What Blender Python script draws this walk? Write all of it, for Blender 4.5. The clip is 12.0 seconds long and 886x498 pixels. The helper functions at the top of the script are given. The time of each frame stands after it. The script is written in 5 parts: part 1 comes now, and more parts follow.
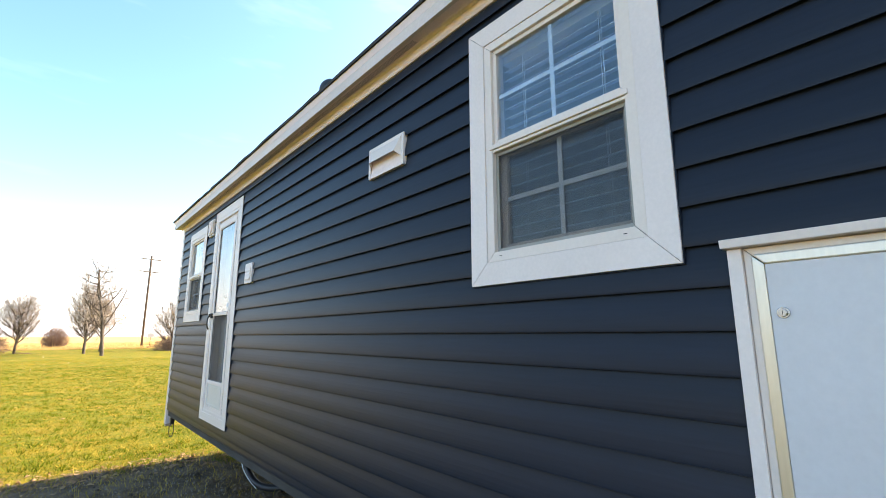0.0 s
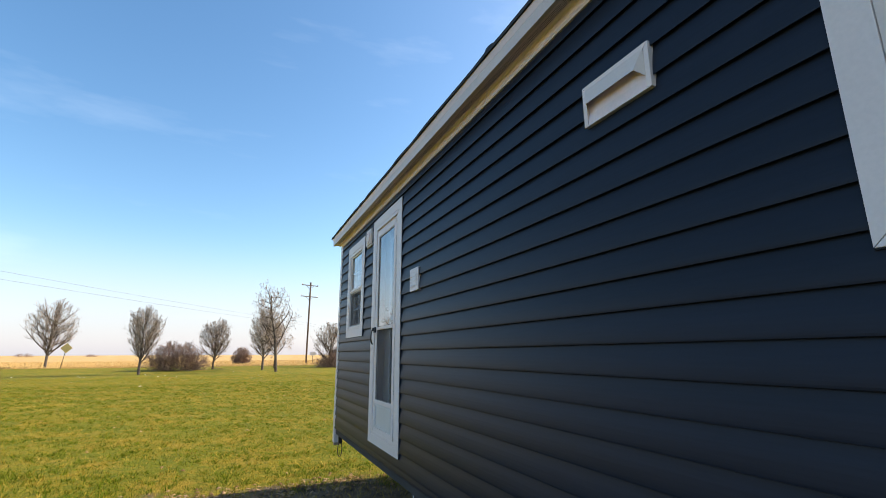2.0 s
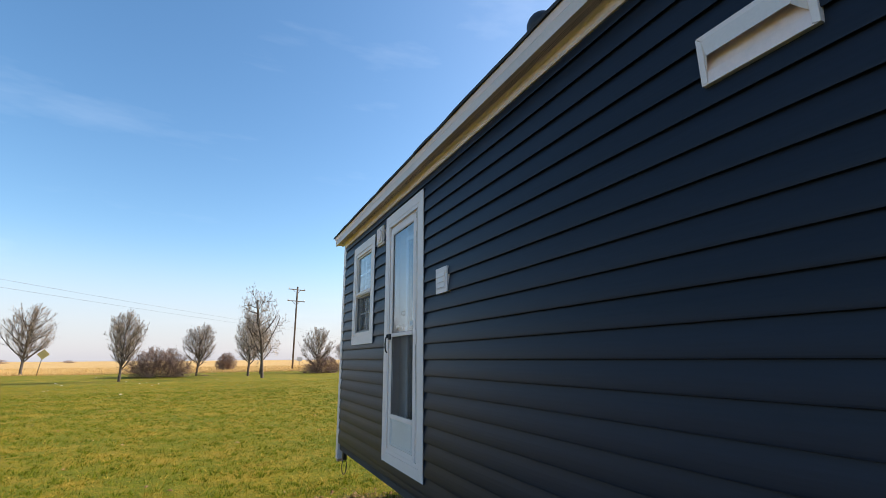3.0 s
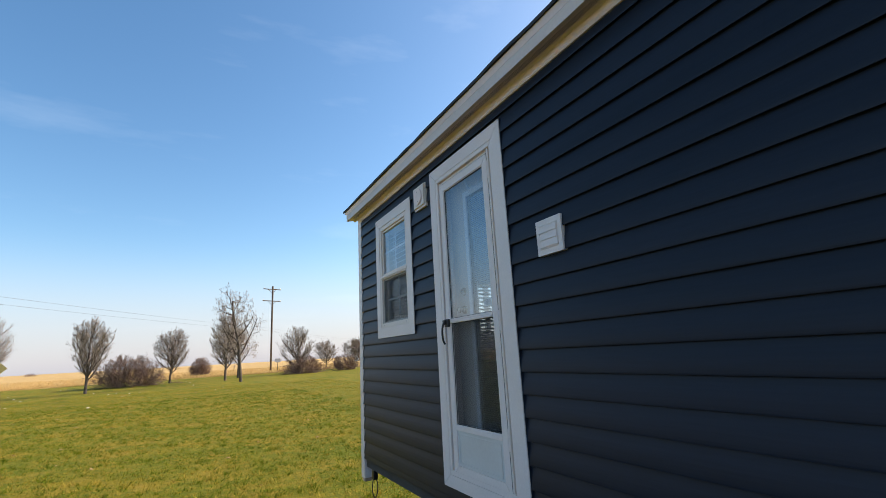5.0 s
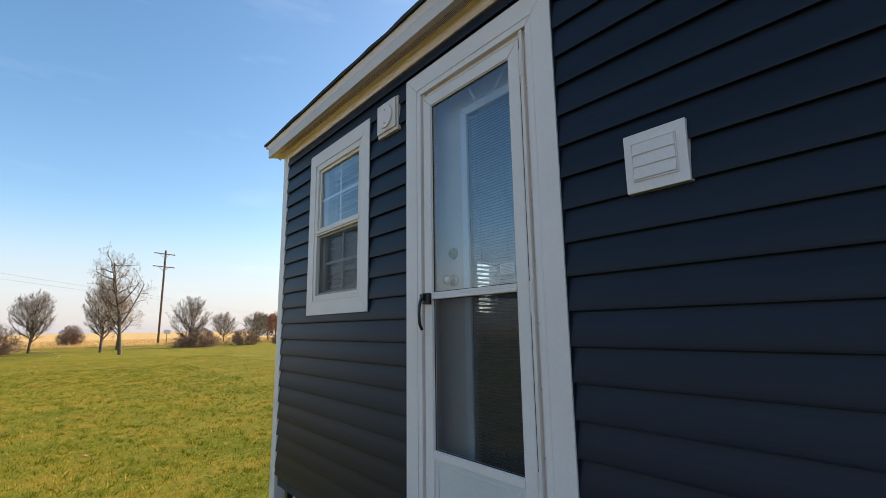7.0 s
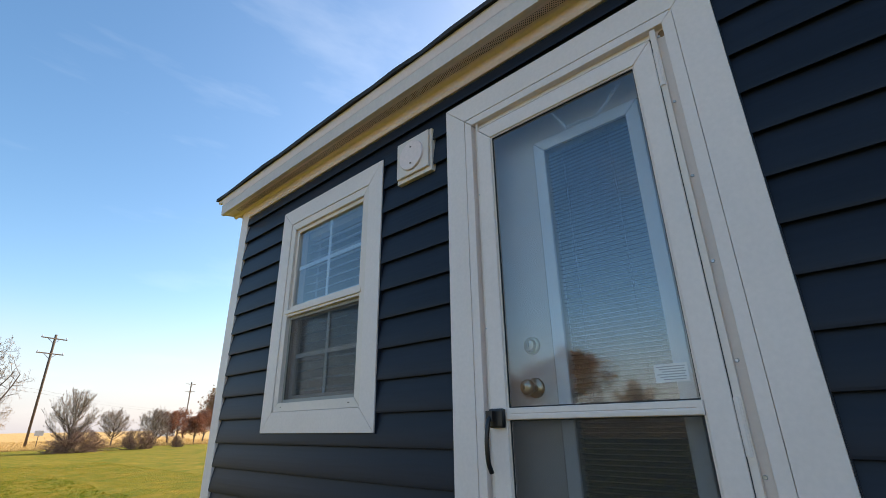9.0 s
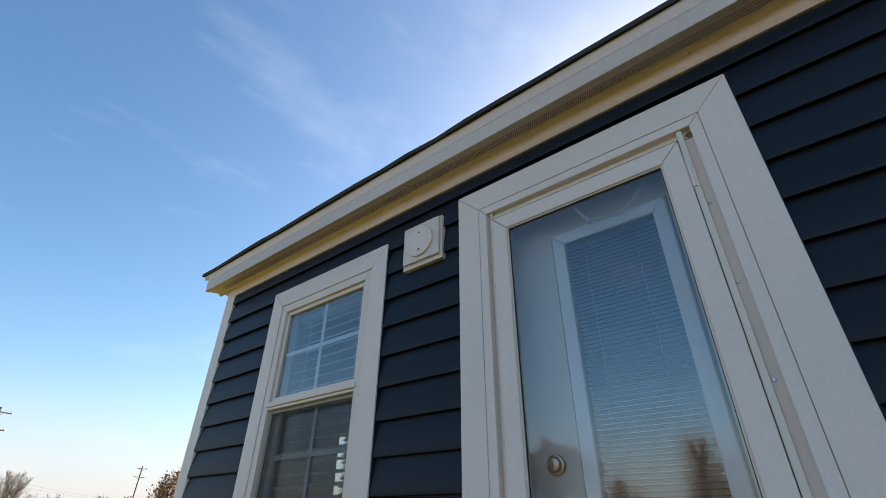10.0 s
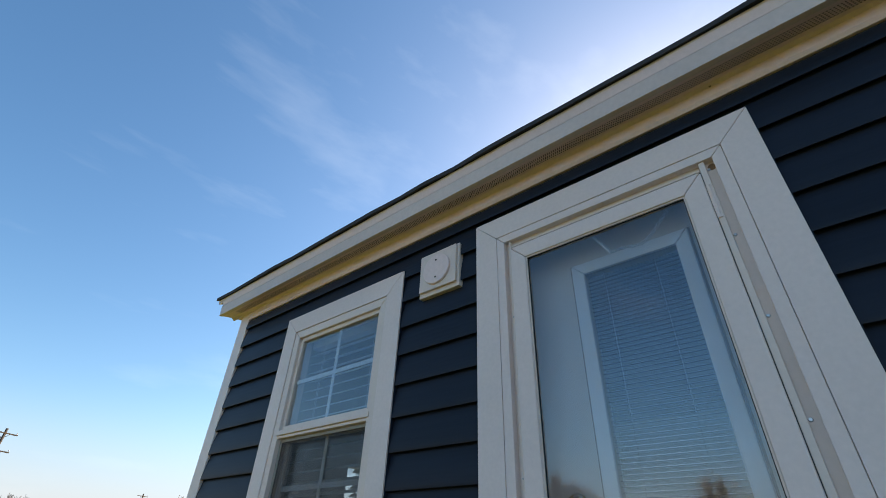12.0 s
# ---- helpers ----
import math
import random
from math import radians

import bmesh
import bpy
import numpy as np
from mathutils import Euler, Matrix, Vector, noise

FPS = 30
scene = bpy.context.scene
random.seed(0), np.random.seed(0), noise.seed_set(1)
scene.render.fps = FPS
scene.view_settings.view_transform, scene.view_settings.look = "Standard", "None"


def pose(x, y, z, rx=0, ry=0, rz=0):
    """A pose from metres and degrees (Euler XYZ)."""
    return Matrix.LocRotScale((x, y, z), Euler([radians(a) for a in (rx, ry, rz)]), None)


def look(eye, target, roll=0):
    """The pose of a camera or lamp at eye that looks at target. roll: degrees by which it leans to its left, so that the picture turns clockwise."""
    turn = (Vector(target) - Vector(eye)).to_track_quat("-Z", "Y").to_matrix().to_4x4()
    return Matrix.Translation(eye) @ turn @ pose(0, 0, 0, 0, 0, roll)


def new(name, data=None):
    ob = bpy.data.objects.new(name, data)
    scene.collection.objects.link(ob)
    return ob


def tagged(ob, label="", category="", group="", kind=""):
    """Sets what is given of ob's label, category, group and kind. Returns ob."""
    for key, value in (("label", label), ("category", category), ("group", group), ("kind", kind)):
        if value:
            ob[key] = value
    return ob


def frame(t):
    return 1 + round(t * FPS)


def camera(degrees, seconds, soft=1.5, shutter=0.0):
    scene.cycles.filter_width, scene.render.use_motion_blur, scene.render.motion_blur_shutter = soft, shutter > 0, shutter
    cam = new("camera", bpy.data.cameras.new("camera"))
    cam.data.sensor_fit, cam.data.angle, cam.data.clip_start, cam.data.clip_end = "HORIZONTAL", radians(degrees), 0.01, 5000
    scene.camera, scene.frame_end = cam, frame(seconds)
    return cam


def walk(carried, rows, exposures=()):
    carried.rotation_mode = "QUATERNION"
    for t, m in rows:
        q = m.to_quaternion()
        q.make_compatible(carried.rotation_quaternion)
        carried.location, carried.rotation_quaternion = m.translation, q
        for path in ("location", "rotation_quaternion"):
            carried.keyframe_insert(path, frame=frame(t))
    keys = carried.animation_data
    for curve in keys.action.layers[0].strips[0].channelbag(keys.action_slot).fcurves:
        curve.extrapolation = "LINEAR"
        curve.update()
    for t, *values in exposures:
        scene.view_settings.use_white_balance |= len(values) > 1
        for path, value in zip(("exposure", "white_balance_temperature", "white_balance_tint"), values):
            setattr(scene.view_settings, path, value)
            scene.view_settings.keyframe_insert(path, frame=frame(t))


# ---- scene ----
cam = camera(88.0, 12.0, 0.75)
PATH = [
    (0, (-0.013, -0.056, 1.546), (1.259, 1.442, 1.917), -0.1),
    (0.5, (-0.049, 0.134, 1.559), (0.986, 1.803, 1.940), -0.2),
    (1, (-0.085, 0.291, 1.540), (0.781, 2.056, 1.906), 1.5),
    (1.5, (-0.046, 0.524, 1.526), (0.748, 2.302, 1.983), 0.9),
    (2, (0.053, 0.762, 1.523), (0.840, 2.546, 1.969), -0.2),
    (2.5, (0.026, 0.947, 1.531), (0.814, 2.733, 1.967), -0.2),
    (3, (-0.061, 1.242, 1.561), (0.775, 2.999, 2.026), -0.4),
    (3.2, (-0.092, 1.344, 1.576), (0.727, 3.115, 2.018), -0.5),
    (5, (-0.217, 2.4, 1.567), (0.72, 4.113, 2.003), -3.2),
    (5.5, (-0.15, 2.671, 1.54), (0.856, 4.344, 1.973), -3.6),
    (6, (-0.077, 2.93, 1.559), (1.018, 4.551, 1.977), -3.9),
    (6.5, (-0.036, 3.193, 1.561), (1.154, 4.761, 1.919), -2.2),
    (6.7, (-0.013, 3.307, 1.588), (1.216, 4.852, 1.917), -1.7),
    (8.3, (0.081, 3.958, 1.656), (1.412, 5.361, 2.165), 1.1),
    (8.5, (0.094, 4.056, 1.664), (1.415, 5.437, 2.254), 1.7),
    (9, (0.15, 4.277, 1.731), (1.542, 5.521, 2.449), -1.0),
    (9.5, (0.18, 4.373, 1.782), (1.538, 5.526, 2.691), -0.5),
    (10, (0.155, 4.405, 1.812), (1.479, 5.492, 2.844), 0.5),
    (10.5, (0.164, 4.411, 1.797), (1.439, 5.494, 2.893), 2.0),
    (11, (0.163, 4.408, 1.8), (1.452, 5.456, 2.914), 1.5),
    (11.5, (0.142, 4.412, 1.81), (1.42, 5.448, 2.946), 2.0),
    (12, (0.145, 4.43, 1.812), (1.387, 5.51, 2.949), 2.4),
]
walk(cam, [(t, look(eye, target, roll)) for t, eye, target, roll in PATH],
     [(0.0, 2.25, 8100, 14), (0.5, 1.9, 7800, 13), (1.0, 1.6, 7400, 12), (1.5, 1.38, 7400, 12), (2.0, 1.23, 7200, 12), (3.0, 1.04, 7000, 12),
      (5.5, 0.98, 7100, 12), (6.5, 1.0, 7400, 13), (8.5, 1.24, 7500, 13), (9.5, 1.12, 7500, 13), (10.5, 1.03, 7300, 12), (12.0, 0.96, 7100, 11)])

# ---- world, sun ----
SUN_AZ, SUN_EL = 86.0, 31.0  # degrees from +y towards +x, and above the horizon
world = bpy.data.worlds.new("sky")
scene.world = world
world.use_nodes = True
wn, wl = world.node_tree.nodes, world.node_tree.links
wn.clear()
w_out = wn.new("ShaderNodeOutputWorld")
w_bg = wn.new("ShaderNodeBackground")
sky = wn.new("ShaderNodeTexSky")
sky.sky_type = "NISHITA"
sky.sun_disc = False
sky.sun_elevation, sky.sun_rotation = radians(SUN_EL), radians(SUN_AZ)
sky.air_density, sky.dust_density, sky.ozone_density = 1.0, 1.0, 2.4
w_bg.inputs["Strength"].default_value = 0.121
# thin cirrus streaks
w_tc = wn.new("ShaderNodeTexCoord")
w_map = wn.new("ShaderNodeMapping")
w_map.inputs["Rotation"].default_value = (0.25, -0.3, 0.5)
w_map.inputs["Scale"].default_value = (1.2, 4.0, 7.0)
w_noise = wn.new("ShaderNodeTexNoise")
w_noise.inputs["Scale"].default_value = 1.6
w_noise.inputs["Detail"].default_value = 5.0
w_noise.inputs["Roughness"].default_value = 0.55
w_ramp = wn.new("ShaderNodeValToRGB")
w_ramp.color_ramp.elements[0].position, w_ramp.color_ramp.elements[1].position = 0.54, 0.82
w_ramp.color_ramp.elements[1].color = (0.075, 0.075, 0.075, 1)
w_hsv = wn.new("ShaderNodeHueSaturation")
w_hsv.inputs["Hue"].default_value = 0.4965
w_hsv.inputs["Saturation"].default_value = 1.22
w_mix = wn.new("ShaderNodeMixRGB")
w_mix.inputs["Color2"].default_value = (8.5, 9.0, 9.6, 1)
wl.new(w_tc.outputs["Generated"], w_map.inputs["Vector"])
wl.new(w_map.outputs["Vector"], w_noise.inputs["Vector"])
wl.new(w_noise.outputs["Fac"], w_ramp.inputs["Fac"])
wl.new(w_ramp.outputs["Color"], w_mix.inputs["Fac"])
w_sep = wn.new("ShaderNodeSeparateXYZ")
w_low = wn.new("ShaderNodeMapRange")
w_low.interpolation_type = "SMOOTHERSTEP"
for key, value in (("From Min", 0.0), ("From Max", 0.26), ("To Min", 0.72), ("To Max", 0.0)):
    w_low.inputs[key].default_value = value
w_haze = wn.new("ShaderNodeMixRGB")
w_haze.inputs["Color2"].default_value = (2.9, 3.05, 3.8, 1)
wl.new(w_tc.outputs["Generated"], w_sep.inputs["Vector"])
wl.new(w_sep.outputs["Z"], w_low.inputs["Value"])
wl.new(w_low.outputs["Result"], w_haze.inputs["Fac"])
wl.new(sky.outputs["Color"], w_hsv.inputs["Color"])
wl.new(w_hsv.outputs["Color"], w_haze.inputs["Color1"])
wl.new(w_haze.outputs["Color"], w_mix.inputs["Color1"])
wl.new(w_mix.outputs["Color"], w_bg.inputs["Color"])
wl.new(w_bg.outputs["Background"], w_out.inputs["Surface"])

sun_data = bpy.data.lights.new("sun", "SUN")
sun_data.energy, sun_data.angle, sun_data.color = 4.3, radians(0.53), (1.0, 0.93, 0.82)
sun = new("sun", sun_data)
sun_way = Vector((math.sin(radians(SUN_AZ)) * math.cos(radians(SUN_EL)), math.cos(radians(SUN_AZ)) * math.cos(radians(SUN_EL)), math.sin(radians(SUN_EL))))
sun.matrix_world = look(sun_way * 60, (0, 0, 0))


# ---- materials ----
def material(name, color, rough=0.5, metal=0.0, vary=0.12, scale=3.0, fine=60.0, bump=0.1, stretch=(1, 1, 1), spec=0.5, tint=None, piece=0.0):
    """A surface with broad stains, fine grain and a fine relief; piece: how much whole pieces differ."""
    m = bpy.data.materials.new(name)
    m.use_nodes = True
    n, l = m.node_tree.nodes, m.node_tree.links
    b = n["Principled BSDF"]
    b.inputs["Metallic"].default_value = metal
    b.inputs["Specular IOR Level"].default_value = spec
    tc = n.new("ShaderNodeTexCoord")
    mp = n.new("ShaderNodeMapping")
    mp.inputs["Scale"].default_value = stretch
    big, small = n.new("ShaderNodeTexNoise"), n.new("ShaderNodeTexNoise")
    big.inputs["Scale"].default_value, small.inputs["Scale"].default_value = scale, fine
    big.inputs["Detail"].default_value, small.inputs["Detail"].default_value = 6.0, 4.0
    l.new(tc.outputs["Object"], mp.inputs["Vector"])
    l.new(mp.outputs["Vector"], big.inputs["Vector"])
    l.new(mp.outputs["Vector"], small.inputs["Vector"])
    mix = n.new("ShaderNodeMixRGB")
    dark = tint or tuple(c * (1 - 2.2 * vary) for c in color)
    mix.inputs["Color1"].default_value, mix.inputs["Color2"].default_value = (*dark, 1), (*color, 1)
    ramp = n.new("ShaderNodeMapRange")
    ramp.inputs["From Min"].default_value, ramp.inputs["From Max"].default_value = 0.3, 0.6
    l.new(big.outputs["Fac"], ramp.inputs["Value"])
    l.new(ramp.outputs["Result"], mix.inputs["Fac"])
    hsv = n.new("ShaderNodeHueSaturation")
    l.new(mix.outputs["Color"], hsv.inputs["Color"])
    grain = n.new("ShaderNodeMapRange")
    grain.inputs["From Min"].default_value, grain.inputs["From Max"].default_value = 0.25, 0.75
    grain.inputs["To Min"].default_value, grain.inputs["To Max"].default_value = 1 - vary, 1 + vary
    l.new(small.outputs["Fac"], grain.inputs["Value"])
    last = grain.outputs["Result"]
    if piece:
        info, add = n.new("ShaderNodeObjectInfo"), n.new("ShaderNodeMath")
        add.operation = "MULTIPLY_ADD"
        add.inputs[1].default_value = piece
        l.new(info.outputs["Random"], add.inputs[0])
        l.new(last, add.inputs[2])
        last = add.outputs["Value"]
    l.new(last, hsv.inputs["Value"])
    l.new(hsv.outputs["Color"], b.inputs["Base Color"])
    rr = n.new("ShaderNodeMapRange")
    rr.inputs["To Min"].default_value, rr.inputs["To Max"].default_value = max(rough - 0.08, 0.02), min(rough + 0.1, 1)
    l.new(big.outputs["Fac"], rr.inputs["Value"])
    l.new(rr.outputs["Result"], b.inputs["Roughness"])
    if bump:
        bp = n.new("ShaderNodeBump")
        bp.inputs["Strength"].default_value, bp.inputs["Distance"].default_value = bump, 0.002
        l.new(small.outputs["Fac"], bp.inputs["Height"])
        l.new(bp.outputs["Normal"], b.inputs["Normal"])
    return m


def clear_glass(name, tint=(0.96, 0.985, 0.98), ior=1.52):
    m = bpy.data.materials.new(name)
    m.use_nodes = True
    b = m.node_tree.nodes["Principled BSDF"]
    b.inputs["Base Color"].default_value = (*tint, 1)
    b.inputs["Roughness"].default_value = 0.0
    b.inputs["Transmission Weight"].default_value = 1.0
    b.inputs["IOR"].default_value = ior
    return m


def insect_screen(name):
    """Woven dark mesh: fine wires with open gaps between them."""
    m = bpy.data.materials.new(name)
    m.use_nodes = True
    n, l = m.node_tree.nodes, m.node_tree.links
    b = n["Principled BSDF"]
    b.inputs["Base Color"].default_value, b.inputs["Roughness"].default_value = (0.022, 0.023, 0.026, 1), 0.6
    tr, mx = n.new("ShaderNodeBsdfTransparent"), n.new("ShaderNodeMixShader")
    noise_t = n.new("ShaderNodeTexNoise")
    noise_t.inputs["Scale"].default_value = 9.0
    mr = n.new("ShaderNodeMapRange")
    mr.inputs["To Min"].default_value, mr.inputs["To Max"].default_value = 0.29, 0.37
    l.new(noise_t.outputs["Fac"], mr.inputs["Value"])
    l.new(mr.outputs["Result"], mx.inputs["Fac"])
    l.new(tr.outputs["BSDF"], mx.inputs[1])
    l.new(b.outputs["BSDF"], mx.inputs[2])
    l.new(mx.outputs["Shader"], n["Material Output"].inputs["Surface"])
    return m


def island_material(name, a, c, rough=0.8, through_light=0.0, patch=None):
    """Small pieces of one mesh, each with a shade of its own between two colours."""
    m = bpy.data.materials.new(name)
    m.use_nodes = True
    n, l = m.node_tree.nodes, m.node_tree.links
    b = n["Principled BSDF"]
    b.inputs["Roughness"].default_value = rough
    b.inputs["Specular IOR Level"].default_value = 0.12
    geo, mix = n.new("ShaderNodeNewGeometry"), n.new("ShaderNodeMixRGB")
    mix.inputs["Color1"].default_value, mix.inputs["Color2"].default_value = (*a, 1), (*c, 1)
    l.new(geo.outputs["Random Per Island"], mix.inputs["Fac"])
    last = mix.outputs["Color"]
    for scale, lo, hi, color in patch or ():
        tc, nz, mr, mx2 = n.new("ShaderNodeTexCoord"), n.new("ShaderNodeTexNoise"), n.new("ShaderNodeMapRange"), n.new("ShaderNodeMixRGB")
        nz.inputs["Scale"].default_value, nz.inputs["Detail"].default_value = scale, 5.0
        mr.inputs["From Min"].default_value, mr.inputs["From Max"].default_value, mr.inputs["To Max"].default_value = lo, hi, 0.8
        mx2.inputs["Color2"].default_value = (*color, 1)
        l.new(tc.outputs["Object"], nz.inputs["Vector"])
        l.new(nz.outputs["Fac"], mr.inputs["Value"])
        l.new(mr.outputs["Result"], mx2.inputs["Fac"])
        l.new(last, mx2.inputs["Color1"])
        last = mx2.outputs["Color"]
    l.new(last, b.inputs["Base Color"])
    if through_light:
        tl, mx = n.new("ShaderNodeBsdfTranslucent"), n.new("ShaderNodeMixShader")
        l.new(last, tl.inputs["Color"])
        mx.inputs["Fac"].default_value = through_light
        l.new(b.outputs["BSDF"], mx.inputs[1])
        l.new(tl.outputs["BSDF"], mx.inputs[2])
        l.new(mx.outputs["Shader"], n["Material Output"].inputs["Surface"])
    return m


def ground_material():
    """Lawn with straw patches, bare dirt beside the house, a stubble field beyond the lawn."""
    m = bpy.data.materials.new("lawn_and_field")
    m.use_nodes = True
    n, l = m.node_tree.nodes, m.node_tree.links
    b = n["Principled BSDF"]
    b.inputs["Roughness"].default_value = 0.95
    b.inputs["Specular IOR Level"].default_value = 0.1
    tc = n.new("ShaderNodeTexCoord")

    def noise_at(scale, detail=5.0, rough=0.6, stretch=None):
        t = n.new("ShaderNodeTexNoise")
        t.inputs["Scale"].default_value, t.inputs["Detail"].default_value, t.inputs["Roughness"].default_value = scale, detail, rough
        if stretch:
            mp = n.new("ShaderNodeMapping")
            mp.inputs["Scale"].default_value = stretch
            l.new(tc.outputs["Object"], mp.inputs["Vector"])
            l.new(mp.outputs["Vector"], t.inputs["Vector"])
        else:
            l.new(tc.outputs["Object"], t.inputs["Vector"])
        return t.outputs["Fac"]

    def span(value, lo, hi, to0=0.0, to1=1.0):
        r = n.new("ShaderNodeMapRange")
        for key, v in (("From Min", lo), ("From Max", hi), ("To Min", to0), ("To Max", to1)):
            r.inputs[key].default_value = v
        l.new(value, r.inputs["Value"])
        return r.outputs["Result"]

    def mix(fac, a, c):
        x = n.new("ShaderNodeMixRGB")
        for socket, v in ((x.inputs["Fac"], fac), (x.inputs["Color1"], a), (x.inputs["Color2"], c)):
            if isinstance(v, tuple):
                socket.default_value = (*v, 1)
            elif isinstance(v, float):
                socket.default_value = v
            else:
                l.new(v, socket)
        return x.outputs["Color"]

    def calc(op, a, c):
        x = n.new("ShaderNodeMath")
        x.operation = op
        for socket, v in ((x.inputs[0], a), (x.inputs[1], c)):
            if isinstance(v, float):
                socket.default_value = v
            else:
                l.new(v, socket)
        return x.outputs["Value"]

    sep = n.new("ShaderNodeSeparateXYZ")
    l.new(tc.outputs["Object"], sep.inputs["Vector"])
    px, py = sep.outputs["X"], sep.outputs["Y"]
    lawn = mix(span(noise_at(0.35), 0.38, 0.60), (0.074, 0.118, 0.005), (0.240, 0.182, 0.014))
    lawn = mix(span(noise_at(2.6), 0.40, 0.66), lawn, (0.096, 0.123, 0.005))
    lawn = mix(span(noise_at(0.9, 6.0, 0.7), 0.48, 0.66), lawn, (0.339, 0.209, 0.028))
    lawn = mix(span(noise_at(7.0, 6.0, 0.75), 0.50, 0.70, 0.0, 0.85), lawn, (0.353, 0.228, 0.035))
    lawn = mix(span(noise_at(28.0, 3.0), 0.46, 0.72, 0.0, 0.7), lawn, (0.367, 0.269, 0.040))
    lawn = mix(span(noise_at(13.0, 4.0, 0.7), 0.30, 0.50, 0.9, 0.0), lawn, (0.043, 0.064, 0.005))
    lawn = mix(span(noise_at(75.0, 2.0), 0.34, 0.56, 0.75, 0.0), lawn, (0.051, 0.072, 0.005))
    dirt = mix(span(noise_at(3.2, 7.0), 0.35, 0.65), (0.070, 0.047, 0.030), (0.19, 0.13, 0.08))
    dirt = mix(span(noise_at(45.0, 3.0), 0.55, 0.7), dirt, (0.25, 0.20, 0.15))
    field = mix(span(noise_at(0.12, 4.0, 0.5, (1, 3, 1)), 0.35, 0.65), (0.46, 0.29, 0.11), (0.64, 0.45, 0.20))
    field = mix(span(noise_at(1.6, 4.0, 0.6, (0.4, 1.6, 1)), 0.3, 0.6), (0.36, 0.21, 0.08), field)
    ragged = calc("MULTIPLY", calc("SUBTRACT", noise_at(1.7, 6.0, 0.65), 0.5), 2.2)
    inside = calc("MINIMUM", calc("MINIMUM", calc("SUBTRACT", 6.95, py), calc("ADD", px, 1.9)), calc("SUBTRACT", 6.2, px))
    dirt_here = span(calc("ADD", inside, ragged), -0.12, 0.16)
    wobble = calc("MULTIPLY", calc("SUBTRACT", noise_at(0.08, 4.0), 0.5), 14.0)
    far = calc("MAXIMUM", calc("SUBTRACT", calc("ADD", calc("ADD", py, wobble), calc("MULTIPLY", px, -0.12)), 72.0), calc("SUBTRACT", calc("MULTIPLY", px, -1.0), 52.0))
    field_here = span(far, -0.8, 1.6)
    color = mix(field_here, mix(dirt_here, lawn, dirt), field)
    l.new(color, b.inputs["Base Color"])
    bp = n.new("ShaderNodeBump")
    bp.inputs["Strength"].default_value, bp.inputs["Distance"].default_value = 0.9, 0.03
    l.new(noise_at(38.0, 4.0), bp.inputs["Height"])
    l.new(bp.outputs["Normal"], b.inputs["Normal"])
    return m


SIDING = material("navy_vinyl_siding", (0.0156, 0.0206, 0.0326), 0.38, vary=0.10, scale=1.3, fine=24.0, bump=0.12, stretch=(1, 0.22, 4.0), piece=0.08, spec=0.17)
TRIM = material("white_vinyl_trim", (0.83, 0.71, 0.665), 0.42, vary=0.035, scale=2.0, fine=90.0, bump=0.04)
FRAME = material("almond_white_vinyl", (0.80, 0.68, 0.61), 0.4, vary=0.03, scale=3.0, fine=90.0, bump=0.03)
CREAM = material("cream_vinyl_soffit", (0.86, 0.70, 0.67), 0.5, vary=0.05, scale=1.2, fine=70.0, bump=0.05)
FASCIA = material("off_white_metal_fascia", (0.72, 0.61, 0.56), 0.45, vary=0.05, scale=1.5, fine=60.0, bump=0.04)
HOLE = material("dark_hole", (0.02, 0.018, 0.015), 0.9, vary=0.1)
SHINGLE = material("dark_asphalt_shingle", (0.045, 0.045, 0.05), 0.95, vary=0.25, scale=5.0, fine=160.0, bump=0.8)
PLY = material("dark_underside_board", (0.06, 0.055, 0.05), 0.9, vary=0.2)
STEEL = material("dark_painted_steel", (0.03, 0.03, 0.032), 0.5, metal=0.2, vary=0.2)
BLOCK = material("grey_concrete_block", (0.30, 0.29, 0.27), 0.95, vary=0.18, bump=0.6)
INSIDE = material("pale_inside_wallboard", (0.55, 0.53, 0.50), 0.8, vary=0.05)
MINIBLIND = material("grey_mini_blind", (0.12, 0.123, 0.126), 0.6, vary=0.03, spec=0.3)
BLIND = material("white_blind_slat", (0.74, 0.76, 0.78), 0.45, vary=0.03)
MINICORD = material("grey_ladder_cord", (0.30, 0.30, 0.31), 0.8, vary=0.04)
CORD = material("white_blind_cord", (0.7, 0.7, 0.7), 0.8, vary=0.04)
GRID = material("white_window_bar", (0.78, 0.80, 0.83), 0.4, vary=0.02)
SCREENBAR = material("grey_beige_screen_frame", (0.33, 0.31, 0.28), 0.5, vary=0.06)
# for rubber gaskets, key slots and the shade strips round the storm door
GASKET_SHADE = material("black_rubber_and_gap_shade", (0.02, 0.02, 0.022), 0.6, vary=0.1)
DOORWHITE = material("white_painted_door", (0.70, 0.66, 0.63), 0.4, vary=0.035, scale=2.5)
PANEL = material("pale_grey_panel", (0.65, 0.625, 0.635), 0.45, vary=0.03, scale=1.6)
ALU = material("brushed_aluminium", (0.70, 0.64, 0.56), 0.42, metal=1.0, vary=0.05, fine=120.0, stretch=(1, 1, 0.1))
CHROME = material("chrome_latch", (0.36, 0.36, 0.37), 0.24, metal=1.0, vary=0.03)
BRASS = material("worn_brass", (0.40, 0.345, 0.265), 0.28, metal=1.0, vary=0.08)
BLACK = material("black_plastic", (0.012, 0.012, 0.014), 0.35, vary=0.1)
RUBBER = material("black_pipe", (0.02, 0.02, 0.024), 0.4, vary=0.15)
RUST = material("rusty_brown_stain", (0.26, 0.15, 0.08), 0.85, vary=0.25)
